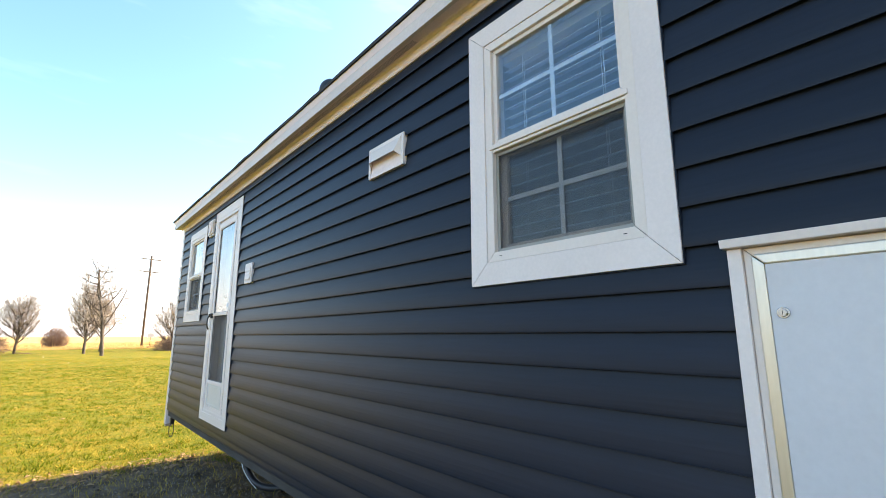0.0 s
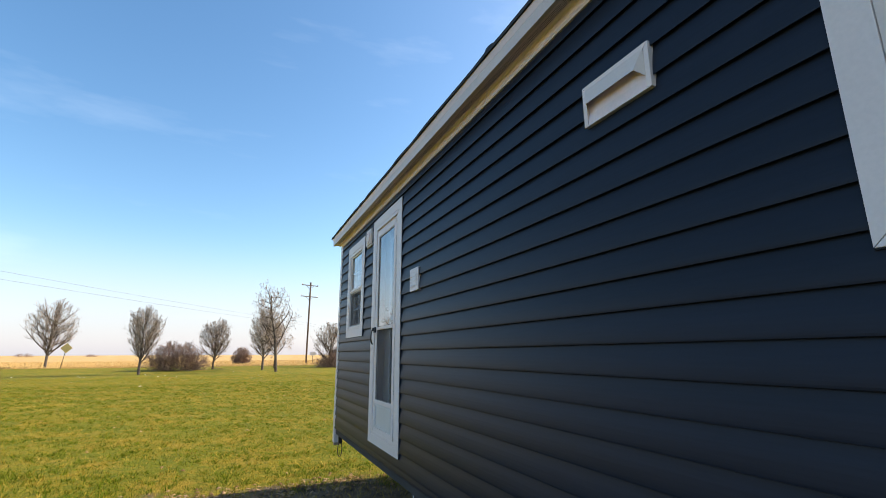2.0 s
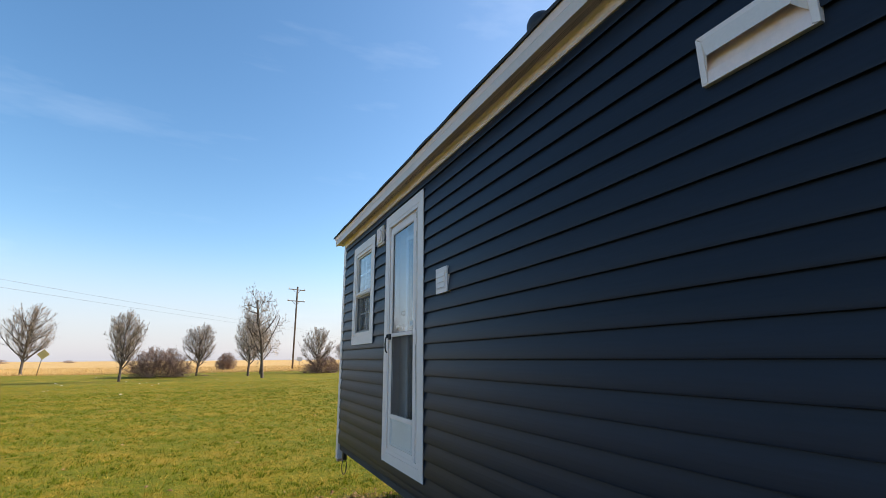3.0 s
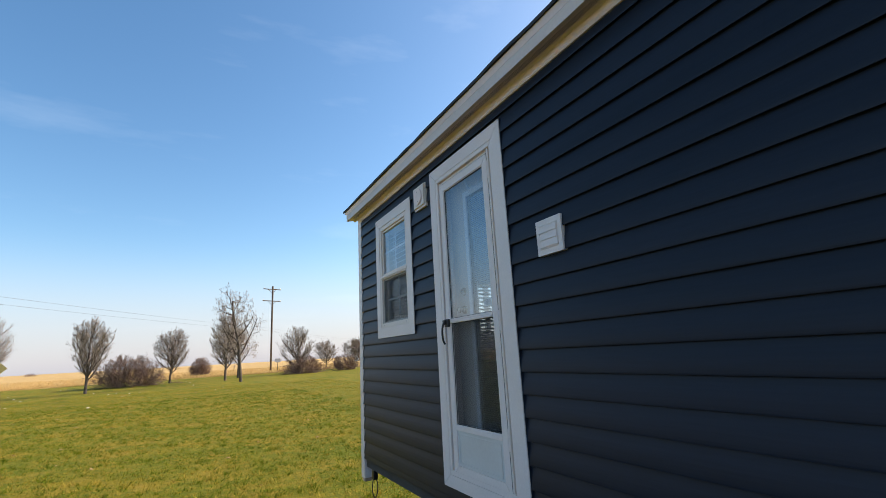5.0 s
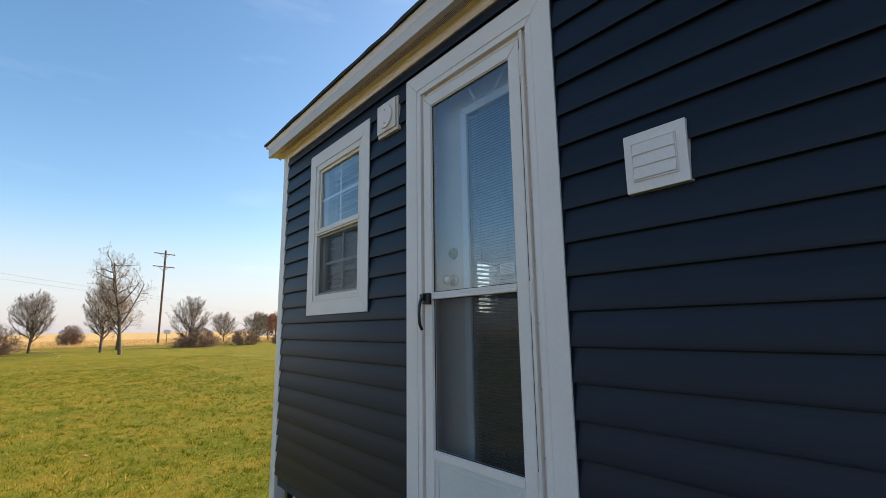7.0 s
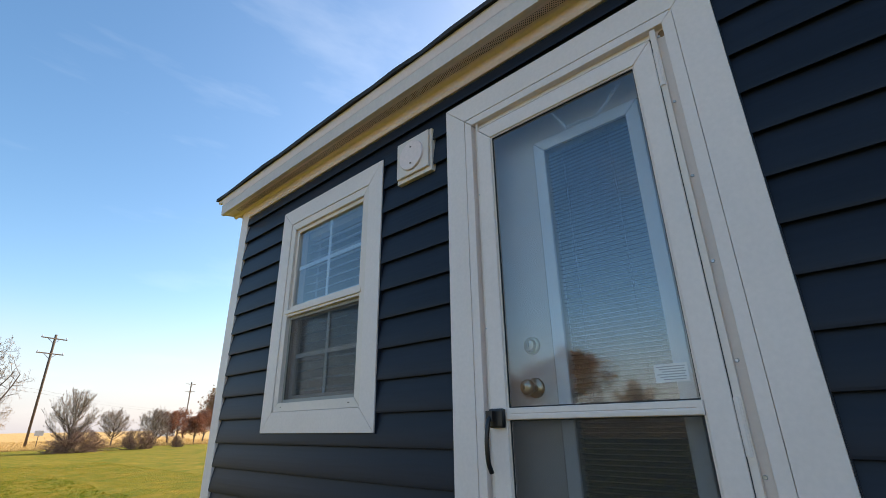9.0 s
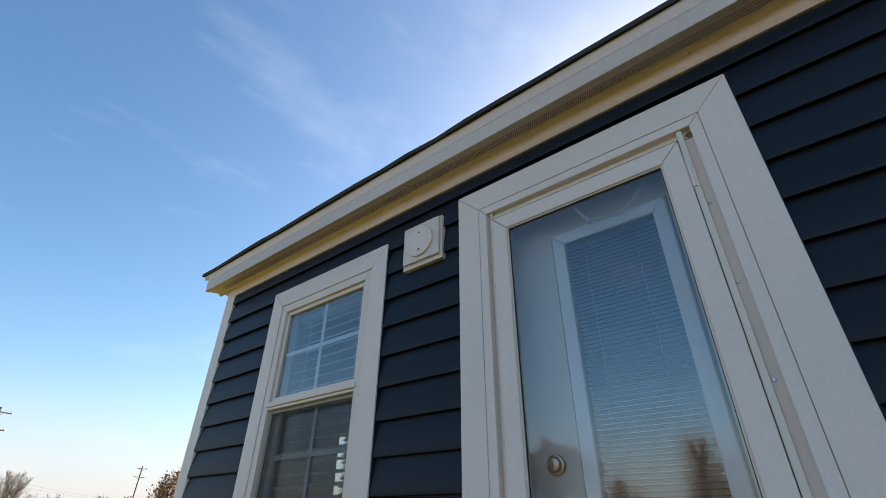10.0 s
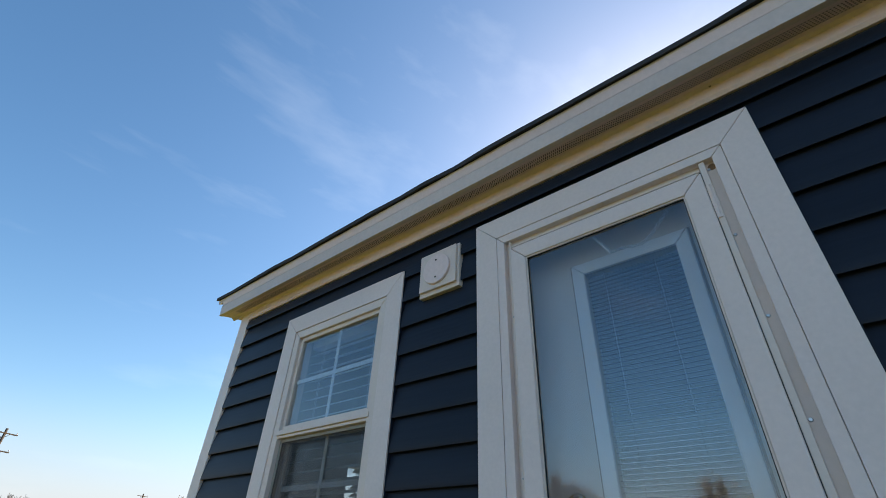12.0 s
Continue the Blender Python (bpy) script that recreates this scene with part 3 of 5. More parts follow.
# roof: two slopes, fascia, soffit
PITCH = (RIDGE - EAVE_Z) / (MIDX - EAVE_X)
roof = empty("roof", (MIDX, 1.35, TOP + 0.05), "low gable roof with dark asphalt shingles", "roof", kind="structure")
for way in (-1, 1):
    ex = EAVE_X if way < 0 else 2 * MIDX - EAVE_X
    under(roof, "deck", prism(bmesh.new(), [(ex + way * -0.012, EAVE_Z - 0.004), (MIDX, RIDGE - 0.01), (MIDX, RIDGE - 0.03), (ex + way * -0.018, EAVE_Z - 0.022)], RAKE_S + 0.01, RAKE_N - 0.012, "y"), FASCIA)
    # shingle rows, each a long lapped strip with a slightly wavy edge
    rows = 13
    for k in range(rows):
        a, b = k / rows, min((k + 1.25) / rows, 1.0)
        x0, x1 = ex + (MIDX - ex) * a, ex + (MIDX - ex) * b
        z0, z1 = EAVE_Z + (RIDGE - EAVE_Z) * a, EAVE_Z + (RIDGE - EAVE_Z) * b
        bm, last = bmesh.new(), None
        for i in range(76):
            y = RAKE_S + (RAKE_N - RAKE_S) * i / 75
            dx = random.uniform(-0.004, 0.004)
            dz = random.uniform(-0.0015, 0.0015) if k == 0 else 0.0
            ring_v = [bm.verts.new(v) for v in ((x0 + dx, y, z0 + dz + (-0.004 if k == 0 else 0.004)), (x0 + dx, y, z0 + dz + 0.016), (x1, y, z1 + 0.010), (x1, y, z1 + 0.002))]
            if last:
                for q in range(4):
                    bm.faces.new((last[q], last[(q + 1) % 4], ring_v[(q + 1) % 4], ring_v[q]))
            last = ring_v
        bmesh.ops.recalc_face_normals(bm, faces=bm.faces[:])
        under(roof, "shingle_row", bm, SHINGLE)
    s = -way  # inwards
    fx = ex + s * 0.020
    under(roof, "upper_fascia", prism(bmesh.new(), [(ex + s * 0.014, EAVE_Z - 0.010), (fx + s * 0.002, 3.046), (fx + s * 0.02, 3.046), (ex + s * 0.034, EAVE_Z - 0.004)], RAKE_S + 0.033, RAKE_N - 0.063, "y"), CREAM)
    under(roof, "fascia", soft(prism(bmesh.new(), [(fx, 3.043), (fx + s * 0.002, 2.981), (fx + s * 0.022, 2.981), (fx + s * 0.022, 3.043)], RAKE_S + 0.030, RAKE_N - 0.060, "y"), 0.002), FASCIA, "off-white metal fascia board")
    wx = WALL if way < 0 else BACK
    soffit = under(roof, "soffit", prism(bmesh.new(), [(fx + s * 0.022, 2.984), (wx - s * 0.040, 2.993), (wx - s * 0.030, 2.990), (wx - s * 0.022, 2.982), (wx - s * 0.014, 2.982), (wx - s * 0.014, 3.012), (fx + s * 0.022, 3.003)], RAKE_S + 0.04, RAKE_N - 0.064, "y"), CREAM, "cream vinyl soffit with vent holes")
    under(roof, "frieze", soft(prism(bmesh.new(), [(wx, 3.006), (wx - s * 0.021, 3.006), (wx - s * 0.021, FRIEZE + 0.012), (wx - s * 0.014, FRIEZE), (wx, FRIEZE)], SOUTH, NORTH - 0.055, "y"), 0.0015), CREAM, "cream vinyl frieze strip")
    if way < 0:
        # rows of round vent holes, pressed just below the soffit's face
        vents = bmesh.new()
        for r in range(5):
            x = fx + 0.038 + r * 0.0075
            z = 2.984 + (x - fx - 0.022) * 0.009 / (wx - 0.040 - fx - 0.022) - 0.0012
            for i in range(700):
                y = 1.6 + 0.0076 * i + (0.0038 if r % 2 else 0)
                vs = [vents.verts.new((x + 0.0021 * math.cos(a), y + 0.0021 * math.sin(a), z)) for a in (0, 1.047, 2.094, 3.142, 4.189, 5.236)]
                vents.faces.new(vs)
        tagged(under(roof, "vent_holes", vents, HOLE), kind="stuff")
for y, s in ((RAKE_N, -1), (RAKE_S, 1)):
    gable = prism(bmesh.new(), [(WALL + 0.004, TOP + 0.052), (BACK - 0.004, TOP + 0.052), (BACK - 0.05, 3.105), (MIDX, RIDGE - 0.05), (WALL + 0.05, 3.105)], (NORTH if s < 0 else SOUTH), (NORTH if s < 0 else SOUTH) + s * 0.09, "y")
    under(roof, "gable_wall", gable, SIDING)
    for way in (-1, 1):
        ex = EAVE_X if way < 0 else 2 * MIDX - EAVE_X
        q = -way
        under(roof, "rake_board", prism(bmesh.new(), [(ex + q * 0.018, EAVE_Z - 0.024), (MIDX, RIDGE - 0.032), (MIDX, RIDGE - 0.13), (ex + q * 0.045, 2.989)], y + s * 0.058, y + s * 0.077, "y"), FASCIA)
        wx = WALL if way < 0 else BACK
        under(roof, "rake_soffit", prism(bmesh.new(), [(ex + q * 0.046, 2.994), (wx + q * 0.06, 2.994), (MIDX, RIDGE - 0.12), (MIDX, RIDGE - 0.11), (wx + q * 0.06, 3.006), (ex + q * 0.046, 3.006)], y + s * 0.079, (NORTH if s < 0 else SOUTH) + (0.002 if s < 0 else -0.002), "y"), CREAM)
tack = bmesh.new()
disc(tack, (1.251, 4.392, 2.985), (-1, 0, 0), 0.004, 0.003, 0.003, 10)
under(roof, "nail_head", tack, STEEL)

# corner posts
for name, y0, y1 in (("corner_post", NORTH - 0.055, NORTH + 0.035), ("corner_post", SOUTH - 0.035, SOUTH + 0.055)):
    post = empty(name, (WALL, (y0 + y1) / 2, 0.43), "white vinyl corner post on the wall's end", "corner post", "corner posts", "structure")
    bm = prism(bmesh.new(), [(TRIM_F + 0.006, 0), (WALL + 0.075, 0), (WALL + 0.075, 1), (TRIM_F + 0.006, 1)], y0, y1, "y")
    for v in bm.verts:
        v.co.z = 0.46 if v.co.z < 0.5 else 2.994
    under(post, "cover", soft(bm, 0.004), TRIM)
    under(post, "wood_core", box(TRIM_F + 0.012, WALL + 0.062, y0 + 0.008, y1 - 0.006, 0.43, 0.62, 0.004), RAWWOOD, "bare pine end of the post")


# ---- windows ----
def pane(parent, name, y0, y1, z0, z1, x, mat=GLASS, thick=0.004):
    ob = under(parent, name, box(x, x + thick, y0, y1, z0, z1), mat)
    ob.visible_shadow = False
    return ob


def blind(name, y0, y1, z0, z1, x, tilt, label):
    """A lowered slatted blind: head rail, slats, cords, bottom rail."""
    ob = empty(name, ((x), (y0 + y1) / 2, z1), label, "window blind", "window blinds")
    under(ob, "head_rail", box(x - 0.02, x + 0.02, y0, y1, z1 - 0.045, z1, 0.003), BLIND)
    bm = bmesh.new()
    ca, sa = math.cos(radians(tilt)) * 0.022, math.sin(radians(tilt)) * 0.022
    prism(bm, [(-ca, -sa), (0, 0.0032), (ca, sa), (ca, sa + 0.0022), (0, 0.0054), (-ca, -sa + 0.0022)], y0 + 0.004, y1 - 0.004, "y")
    me = bpy.data.meshes.new("slat")
    bm.to_mesh(me)
    bm.free()
    me.materials.append(BLIND)
    k, z = 0, z1 - 0.075
    while z > z0 + 0.03:
        s = new("slat", me)
        s.parent = ob
        s.location = (0, -(y0 + y1) / 2, z - z1)
        z -= 0.0425
    under(ob, "bottom_rail", box(x - 0.02, x + 0.02, y0 + 0.004, y1 - 0.004, z0, z0 + 0.02, 0.003), BLIND)
    for y in (y0 + (y1 - y0) * 0.2, y0 + (y1 - y0) * 0.8):
        under(ob, "cord", box(x - 0.024, x - 0.0225, y - 0.0035, y - 0.0015, z0 + 0.02, z1 - 0.04), CORD)
        under(ob, "cord", box(x - 0.024, x - 0.0225, y + 0.0055, y + 0.0075, z0 + 0.02, z1 - 0.04), CORD)
    return ob


def channel(parent, r):
    """The navy edge channel that receives the siding round an opening's trim."""
    y0, y1, z0, z1 = r
    e, x0 = 0.003, TRIM_F + 0.0055
    for q in ((y0 - e, y0 - 0.0004, z0 - e, z1 + e), (y1 + 0.0004, y1 + e, z0 - e, z1 + e), (y0, y1, z1 + 0.0004, z1 + e), (y0, y1, z0 - e, z0 - 0.0004)):
        under(parent, "edge_channel", box(x0, WALL - 0.0005, *q), SIDING)


def window(name, r, rail, label):
    """A single-hung window: mitred trim, vinyl frame, fixed upper sash with bars, screened lower sash."""
    y0, y1, z0, z1 = r
    ob = empty(name, (TRIM_F, (y0 + y1) / 2, z0), label, "window", "single-hung windows", "structure")
    ring_parts(ob, "trim", y0, y1, z0, z1, TRIM_W, TRIM_F, WALL + 0.002, TRIM)
    channel(ob, r)
    a, b, c, d = inner(r)
    ring_parts(ob, "window_frame", a + 0.001, b - 0.001, c + 0.001, d - 0.001, 0.0365, TRIM_F + 0.004, WALL + 0.06, FRAME, 0.002)
    a, b, c, d = a + 0.038, b - 0.038, c + 0.038, d - 0.038
    # upper sash
    ring_parts(ob, "upper_sash", a, b, rail - 0.002, d, 0.019, TRIM_F + 0.016, WALL + 0.022, FRAME, 0.0025)
    g = (a + 0.019, b - 0.019, rail + 0.017, d - 0.019)
    pane(ob, "pane", g[0] - 0.004, g[1] + 0.004, g[2] - 0.004, g[3] + 0.004, TRIM_F + 0.027, COATED)
    my, mz = (g[0] + g[1]) / 2, (g[2] + g[3]) / 2
    under(ob, "upright_bar", box(TRIM_F + 0.034, TRIM_F + 0.038, my - 0.008, my + 0.008, g[2], g[3]), GRID)
    under(ob, "cross_bar", box(TRIM_F + 0.0335, TRIM_F + 0.0375, g[0], g[1], mz - 0.008, mz + 0.008), GRID)
    rails = bmesh.new()
    add_box(rails, TRIM_F - 0.001, WALL + 0.02, a - 0.012, b + 0.012, rail - 0.022, rail - 0.003)
    add_box(rails, TRIM_F + 0.006, WALL + 0.02, a - 0.006, b + 0.006, rail - 0.034, rail - 0.0225)
    under(ob, "meeting_rail", soft(rails, 0.0025), FRAME)
    # lower sash behind its screen
    h = rail - 0.035
    ring_parts(ob, "screen_frame", a + 0.001, b - 0.001, c + 0.001, h, 0.013, TRIM_F + 0.022, TRIM_F + 0.030, SCREENBAR, 0.001)
    pane(ob, "screen", a + 0.014, b - 0.014, c + 0.014, h - 0.013, TRIM_F + 0.0255, MESH, 0.0004)
    ring_parts(ob, "lower_sash", a + 0.002, b - 0.002, c + 0.002, h + 0.02, 0.030, WALL + 0.024, WALL + 0.05, FRAME, 0.002)
    g = (a + 0.032, b - 0.032, c + 0.032, h - 0.01)
    pane(ob, "pane", g[0] - 0.004, g[1] + 0.004, g[2] - 0.004, g[3] + 0.004, WALL + 0.034, COATED)
    my, mz = (g[0] + g[1]) / 2, (g[2] + g[3]) / 2
    under(ob, "upright_bar", box(WALL + 0.029, WALL + 0.033, my - 0.009, my + 0.009, g[2], g[3]), GRID)
    under(ob, "cross_bar", box(WALL + 0.0285, WALL + 0.0325, g[0], g[1], mz - 0.009, mz + 0.009), GRID)
    for y in (a + 0.03, b - 0.03):
        under(ob, "weep_slot", box(TRIM_F + 0.0035, TRIM_F + 0.008, y - 0.006, y + 0.006, c - 0.019, c - 0.0165), HOLE)
    return ob


window("window_1", WIN1, 2.293, "white-trimmed single-hung window with bars and lowered blinds")
window("window_2", WIN2, 2.258, "white-trimmed single-hung window with a screened lower sash")
for r, t in ((WIN1, 18), (WIN2, 22)):
    a, b, c, d = inner(r)
    blind("window_blind", a + 0.03, b - 0.03, c + 0.03, d - 0.02, WALL + 0.088, t, "white slatted blind lowered behind the window")

# end window with open blinds, seen only through the house
end = empty("window_3", (2.82, NORTH, 1.765), "end-wall window with half-open blinds", "window", kind="structure")
x0, x1, z0, z1 = END_WINDOW
bm = bmesh.new()
for q in ((x0, x1, z1, z1 + 0.09), (x0, x1, z0 - 0.09, z0), (x0 - 0.09, x0, z0 - 0.09, z1 + 0.09), (x1, x1 + 0.09, z0 - 0.09, z1 + 0.09), ((x0 + x1) / 2 - 0.03, (x0 + x1) / 2 + 0.03, z0, z1)):
    add_box(bm, q[0], q[1], NORTH + 0.001, NORTH + 0.03, q[2], q[3])
under(end, "window_frame", bm, TRIM)
p = under(end, "pane", box(x0, x1, NORTH - 0.03, NORTH - 0.026, z0, z1), GLASS)
p.visible_shadow = False
eb = empty("window_blind", (2.82, NORTH - 0.09, z1), "white slatted blind half open in the end window", "window blind", "window blinds")
me = bpy.data.meshes.new("slat")
bm = bmesh.new()
add_box(bm, -0.675, 0.675, -0.022, 0.022, -0.0015, 0.0015)
bm.to_mesh(me)
bm.free()
me.materials.append(BLIND)
for k in range(12):
    s = new("slat", me)
    s.parent = eb
    s.location = (0, 0, -0.03 - 0.0435 * k)
    s.rotation_euler = (radians(-20), 0, 0)

# ---- doorway: trim, entry door, storm door ----
y0, y1, z0, z1 = DOOR
dt = empty("door_trim", (TRIM_F, (y0 + y1) / 2, z0), "wide white mitred trim round the doorway", "door trim", kind="structure")
ring_parts(dt, "trim", y0, y1, z0, z1, TRIM_W, TRIM_F, WALL + 0.002, TRIM, wb=0.075)
channel(dt, DOOR)
ji = (y0 + TRIM_W, y1 - TRIM_W, z0 + 0.075, z1 - TRIM_W)
jamb = bmesh.new()
add_box(jamb, WALL + 0.004, WALL + THICK, ji[0] + 0.0005, ji[0] + 0.03, ji[2], ji[3])
add_box(jamb, WALL + 0.004, WALL + THICK, ji[1] - 0.03, ji[1] - 0.0005, ji[2], ji[3])
add_box(jamb, WALL + 0.004, WALL + THICK, ji[0] + 0.0305, ji[1] - 0.0305, ji[3] - 0.03, ji[3] - 0.0005)
add_box(jamb, WALL + 0.004, WALL + THICK, ji[0] + 0.0305, ji[1] - 0.0305, ji[2], ji[2] + 0.02)
under(dt, "jamb", jamb, TRIM)
# jamb lip flush with the trim, then the recess that the storm door's mounting bars sit in
lip = 0.029
ring_parts(dt, "jamb_lip", ji[0] + 0.001, ji[1] - 0.001, ji[2] + 0.001, ji[3] - 0.001, lip, TRIM_F + 0.0015, WALL + 0.0035, TRIM, 0.002)
ri = (ji[0] + lip + 0.001, ji[1] - lip - 0.001, ji[2] + lip, ji[3] - lip - 0.001)
STORM = (4.494, 5.091, 0.824, 2.7015)
for q in ((ri[0], STORM[0] - 0.0005, ri[2], ri[3]), (STORM[1] + 0.0005, ri[1], ri[2], ri[3]), (STORM[0], STORM[1], STORM[3] + 0.0005, ri[3])):
    under(dt, "recess_floor", box(TRIM_F + 0.0225, WALL + 0.0035, *q), FRAME)
for q, x in (((STORM[0] - 0.0165, STORM[0] - 0.0015, ri[2], ri[3] - 0.001), 0.007), ((STORM[1] + 0.0015, STORM[1] + 0.0085, ri[2], ri[3] - 0.001), 0.0085),
             ((STORM[0], STORM[1], STORM[3] + 0.0055, STORM[3] + 0.0125), 0.0085)):
    under(dt, "mounting_bar", box(TRIM_F + x, TRIM_F + 0.022, *q, 0.002), FRAME)
stain = bmesh.new()
disc(stain, (TRIM_F + 0.0223, ri[0] + 0.008, ri[3] - 0.016), (-1, 0, 0), 0.011, 0.010, 0.0004, 14)
under(dt, "rust_stain", stain, RUST)
for k in range(9):
    bm = bmesh.new()
    disc(bm, (TRIM_F + 0.0224, ri[0] + 0.017, 0.98 + 0.2165 * k), (-1, 0, 0), 0.0046, 0.0032, 0.003, 12)
    under(dt, "screw", bm, SCREW)
for k in range(4):
    bm = bmesh.new()
    disc(bm, (TRIM_F + 0.0085, STORM[1] + 0.005, 1.1 + 0.45 * k), (-1, 0, 0), 0.0026, 0.002, 0.0015, 10)
    under(dt, "screw", bm, SCREW)

# entry door behind
ed = empty("entry_door", (1.335, 4.77, 0.83), "white entry door with a tall glass light and mini blinds", "door")
DX = 1.350
under(ed, "slab", pierced(ji[0] + 0.033, ji[1] - 0.033, ji[2] + 0.022, ji[3] - 0.033, [(4.612, 4.890, 1.00, 2.572)], DX, DX + 0.04, "x"), DOORWHITE)
ring_parts(ed, "light_frame", 4.577, 4.925, 0.962, 2.607, 0.039, DX - 0.013, DX - 0.0005, GRID, 0.004)
# thin grey ring that marks the groove round the light frame
groove = bmesh.new()
add_ring(groove, 4.571, 4.931, 0.956, 2.613, 0.0055, DX - 0.002, DX - 0.0006)
under(ed, "groove_line", groove, SCREENBAR)
pane(ed, "light_pane", 4.6125, 4.8895, 1.001, 2.571, DX + 0.002, LIGHTPANE, 0.003)
pane(ed, "light_pane", 4.6125, 4.8895, 1.001, 2.571, DX + 0.032, LIGHTPANE, 0.003)
mini = bmesh.new()
for k in range(123):
    z = 1.016 + 0.01255 * k
    prism(mini, [(DX + 0.0120, z - 0.0013), (DX + 0.0170, z + 0.0009), (DX + 0.0220, z + 0.0009), (DX + 0.0220, z + 0.0014), (DX + 0.0170, z + 0.0014), (DX + 0.0120, z - 0.0008)], 4.615, 4.887, "y")
tagged(under(ed, "mini_blind_slats", mini, MINIBLIND, "grey mini blind open between the panes"), kind="stuff")
for y in (4.682, 4.832):
    under(ed, "blind_cord", box(DX + 0.009, DX + 0.0096, y - 0.0008, y + 0.0008, 1.01, 2.566), MINICORD)
for nm, z, r in (("deadbolt", 1.947, 0.027), ("door_knob", 1.827, 0.029)):
    bm = bmesh.new()
    disc(bm, (DX + 0.001, 4.999, z), (-1, 0, 0), r, r * 0.9, 0.010, 32)
    if nm == "deadbolt":
        disc(bm, (DX - 0.009, 4.999, z), (-1, 0, 0), r * 0.72, r * 0.6, 0.012, 28)
    else:
        disc(bm, (DX - 0.009, 4.999, z), (-1, 0, 0), 0.012, 0.012, 0.022, 20)
        bmesh.ops.create_uvsphere(bm, u_segments=24, v_segments=14, radius=0.022, matrix=Matrix.Translation((DX - 0.045, 4.999, z)) @ Matrix.Diagonal((0.75, 1, 1, 1)))
    for f in bm.faces:
        f.smooth = True
    lock_ob = under(ed, nm, soft(bm, 0.0008) if nm == "deadbolt" else bm, BRASS, "worn brass lock" if nm == "deadbolt" else "worn brass door knob")
    slot = box(DX - (0.0225 if nm == "deadbolt" else 0.063), DX - (0.0205 if nm == "deadbolt" else 0.0602), 4.998, 5.000, z - 0.006, z + 0.006)
    under(lock_ob, "keyhole", slot, GASKET_SHADE)

# storm door
sd = empty("storm_door", (TRIM_F, 4.78, 0.82), "white aluminium storm door, glass above and screen below, shut", "door")
SX, SB = TRIM_F + 0.003, TRIM_F + 0.028
a, b, c, d = STORM
ring_parts(sd, "door_frame", a, b, c, d, 0.053, SX, SB, TRIM, 0.004, wb=0.06)
step = bmesh.new()
add_ring(step, a + 0.0535, b - 0.0535, 1.118, d - 0.0535, 0.0042, SX + 0.005, SB - 0.002)
under(sd, "glazing_bead", step, FRAME)
under(sd, "mid_rail", soft(add_ring(bmesh.new(), a + 0.054, b - 0.054, 1.742, 1.772, 0.0149, SX - 0.003, SB), 0.002), TRIM)
under(sd, "mid_rail_lip", box(SX - 0.006, SX - 0.0035, a + 0.057, b - 0.057, 1.744, 1.752), FRAME)
pane(sd, "upper_pane", a + 0.058, b - 0.058, 1.770, d - 0.058, SX + 0.012, STORMPANE)
pane(sd, "screen", a + 0.058, b - 0.058, 1.126, 1.744, SX + 0.016, MESH, 0.0004)
for q in ((1.773, d - 0.0575), (1.1225, 1.7415)):
    gk = bmesh.new()
    add_ring(gk, a + 0.0572, b - 0.0572, q[0], q[1], 0.0028, SX + 0.008, SX + 0.0118)
    under(sd, "gasket", gk, GASKET_SHADE)
under(sd, "lock_rail", box(SX - 0.001, SB, a + 0.054, b - 0.054, 1.088, 1.118, 0.003), TRIM)
under(sd, "kick_panel", box(SX + 0.006, SB - 0.004, a + 0.054, b - 0.054, c + 0.061, 1.0875), DOORWHITE)
bead = bmesh.new()
add_ring(bead, a + 0.075, b - 0.075, c + 0.075, 1.072, 0.006, SX + 0.002, SX + 0.0059)
under(sd, "panel_bead", soft(bead, 0.0015), DOORWHITE)
for z in (1.10, 1.72, 2.60):
    hinge = under(sd, "hinge", box(SX + 0.0015, SX + 0.012, a - 0.014, a - 0.0008, z - 0.055, z + 0.055, 0.002), TRIM)
    bm = bmesh.new()
    disc(bm, (SX + 0.004, a - 0.007, z - 0.054), (0, 0, 1), 0.005, 0.005, 0.108, 12)
    under(hinge, "pin", bm, TRIM)
# black strips stand in for the shade in the gaps round the door
gap = bmesh.new()
add_box(gap, SX + 0.0035, SX + 0.012, a - 0.0014, a - 0.0001, c, 2.70)
add_box(gap, SX + 0.008, SX + 0.010, a, b, d + 0.0006, d + 0.0050)
add_box(gap, SX + 0.008, SX + 0.010, b + 0.0006, b + 0.003, c, d)
under(sd, "door_gap_shade", gap, GASKET_SHADE)
hd = under(sd, "handle", box(SX - 0.020, SX - 0.0005, 5.040, 5.086, 1.722, 1.772, 0.006), BLACK, "black push-button door handle")
bm = tube(bend([(SX - 0.026, 5.074, 1.752), (SX - 0.036, 5.076, 1.735), (SX - 0.042, 5.078, 1.69), (SX - 0.038, 5.079, 1.64), (SX - 0.024, 5.080, 1.612)]), 0.0066, 10)
add_box(bm, SX - 0.032, SX - 0.018, 5.064, 5.086, 1.738, 1.766)
under(hd, "lever", bm, BLACK)
st = under(sd, "sticker", box(SX + 0.0112, SX + 0.0117, 4.566, 4.637, 1.812, 1.851), STICKER, "small white warning sticker")
for k in range(6):
    under(st, "print_line", box(SX + 0.0107, SX + 0.0110, 4.571 + 0.002 * (k % 2), 4.632 - 0.006 * ((k * 7) % 3), 1.845 - 0.0055 * k - 0.0011, 1.845 - 0.0055 * k + 0.0011), PRINT)
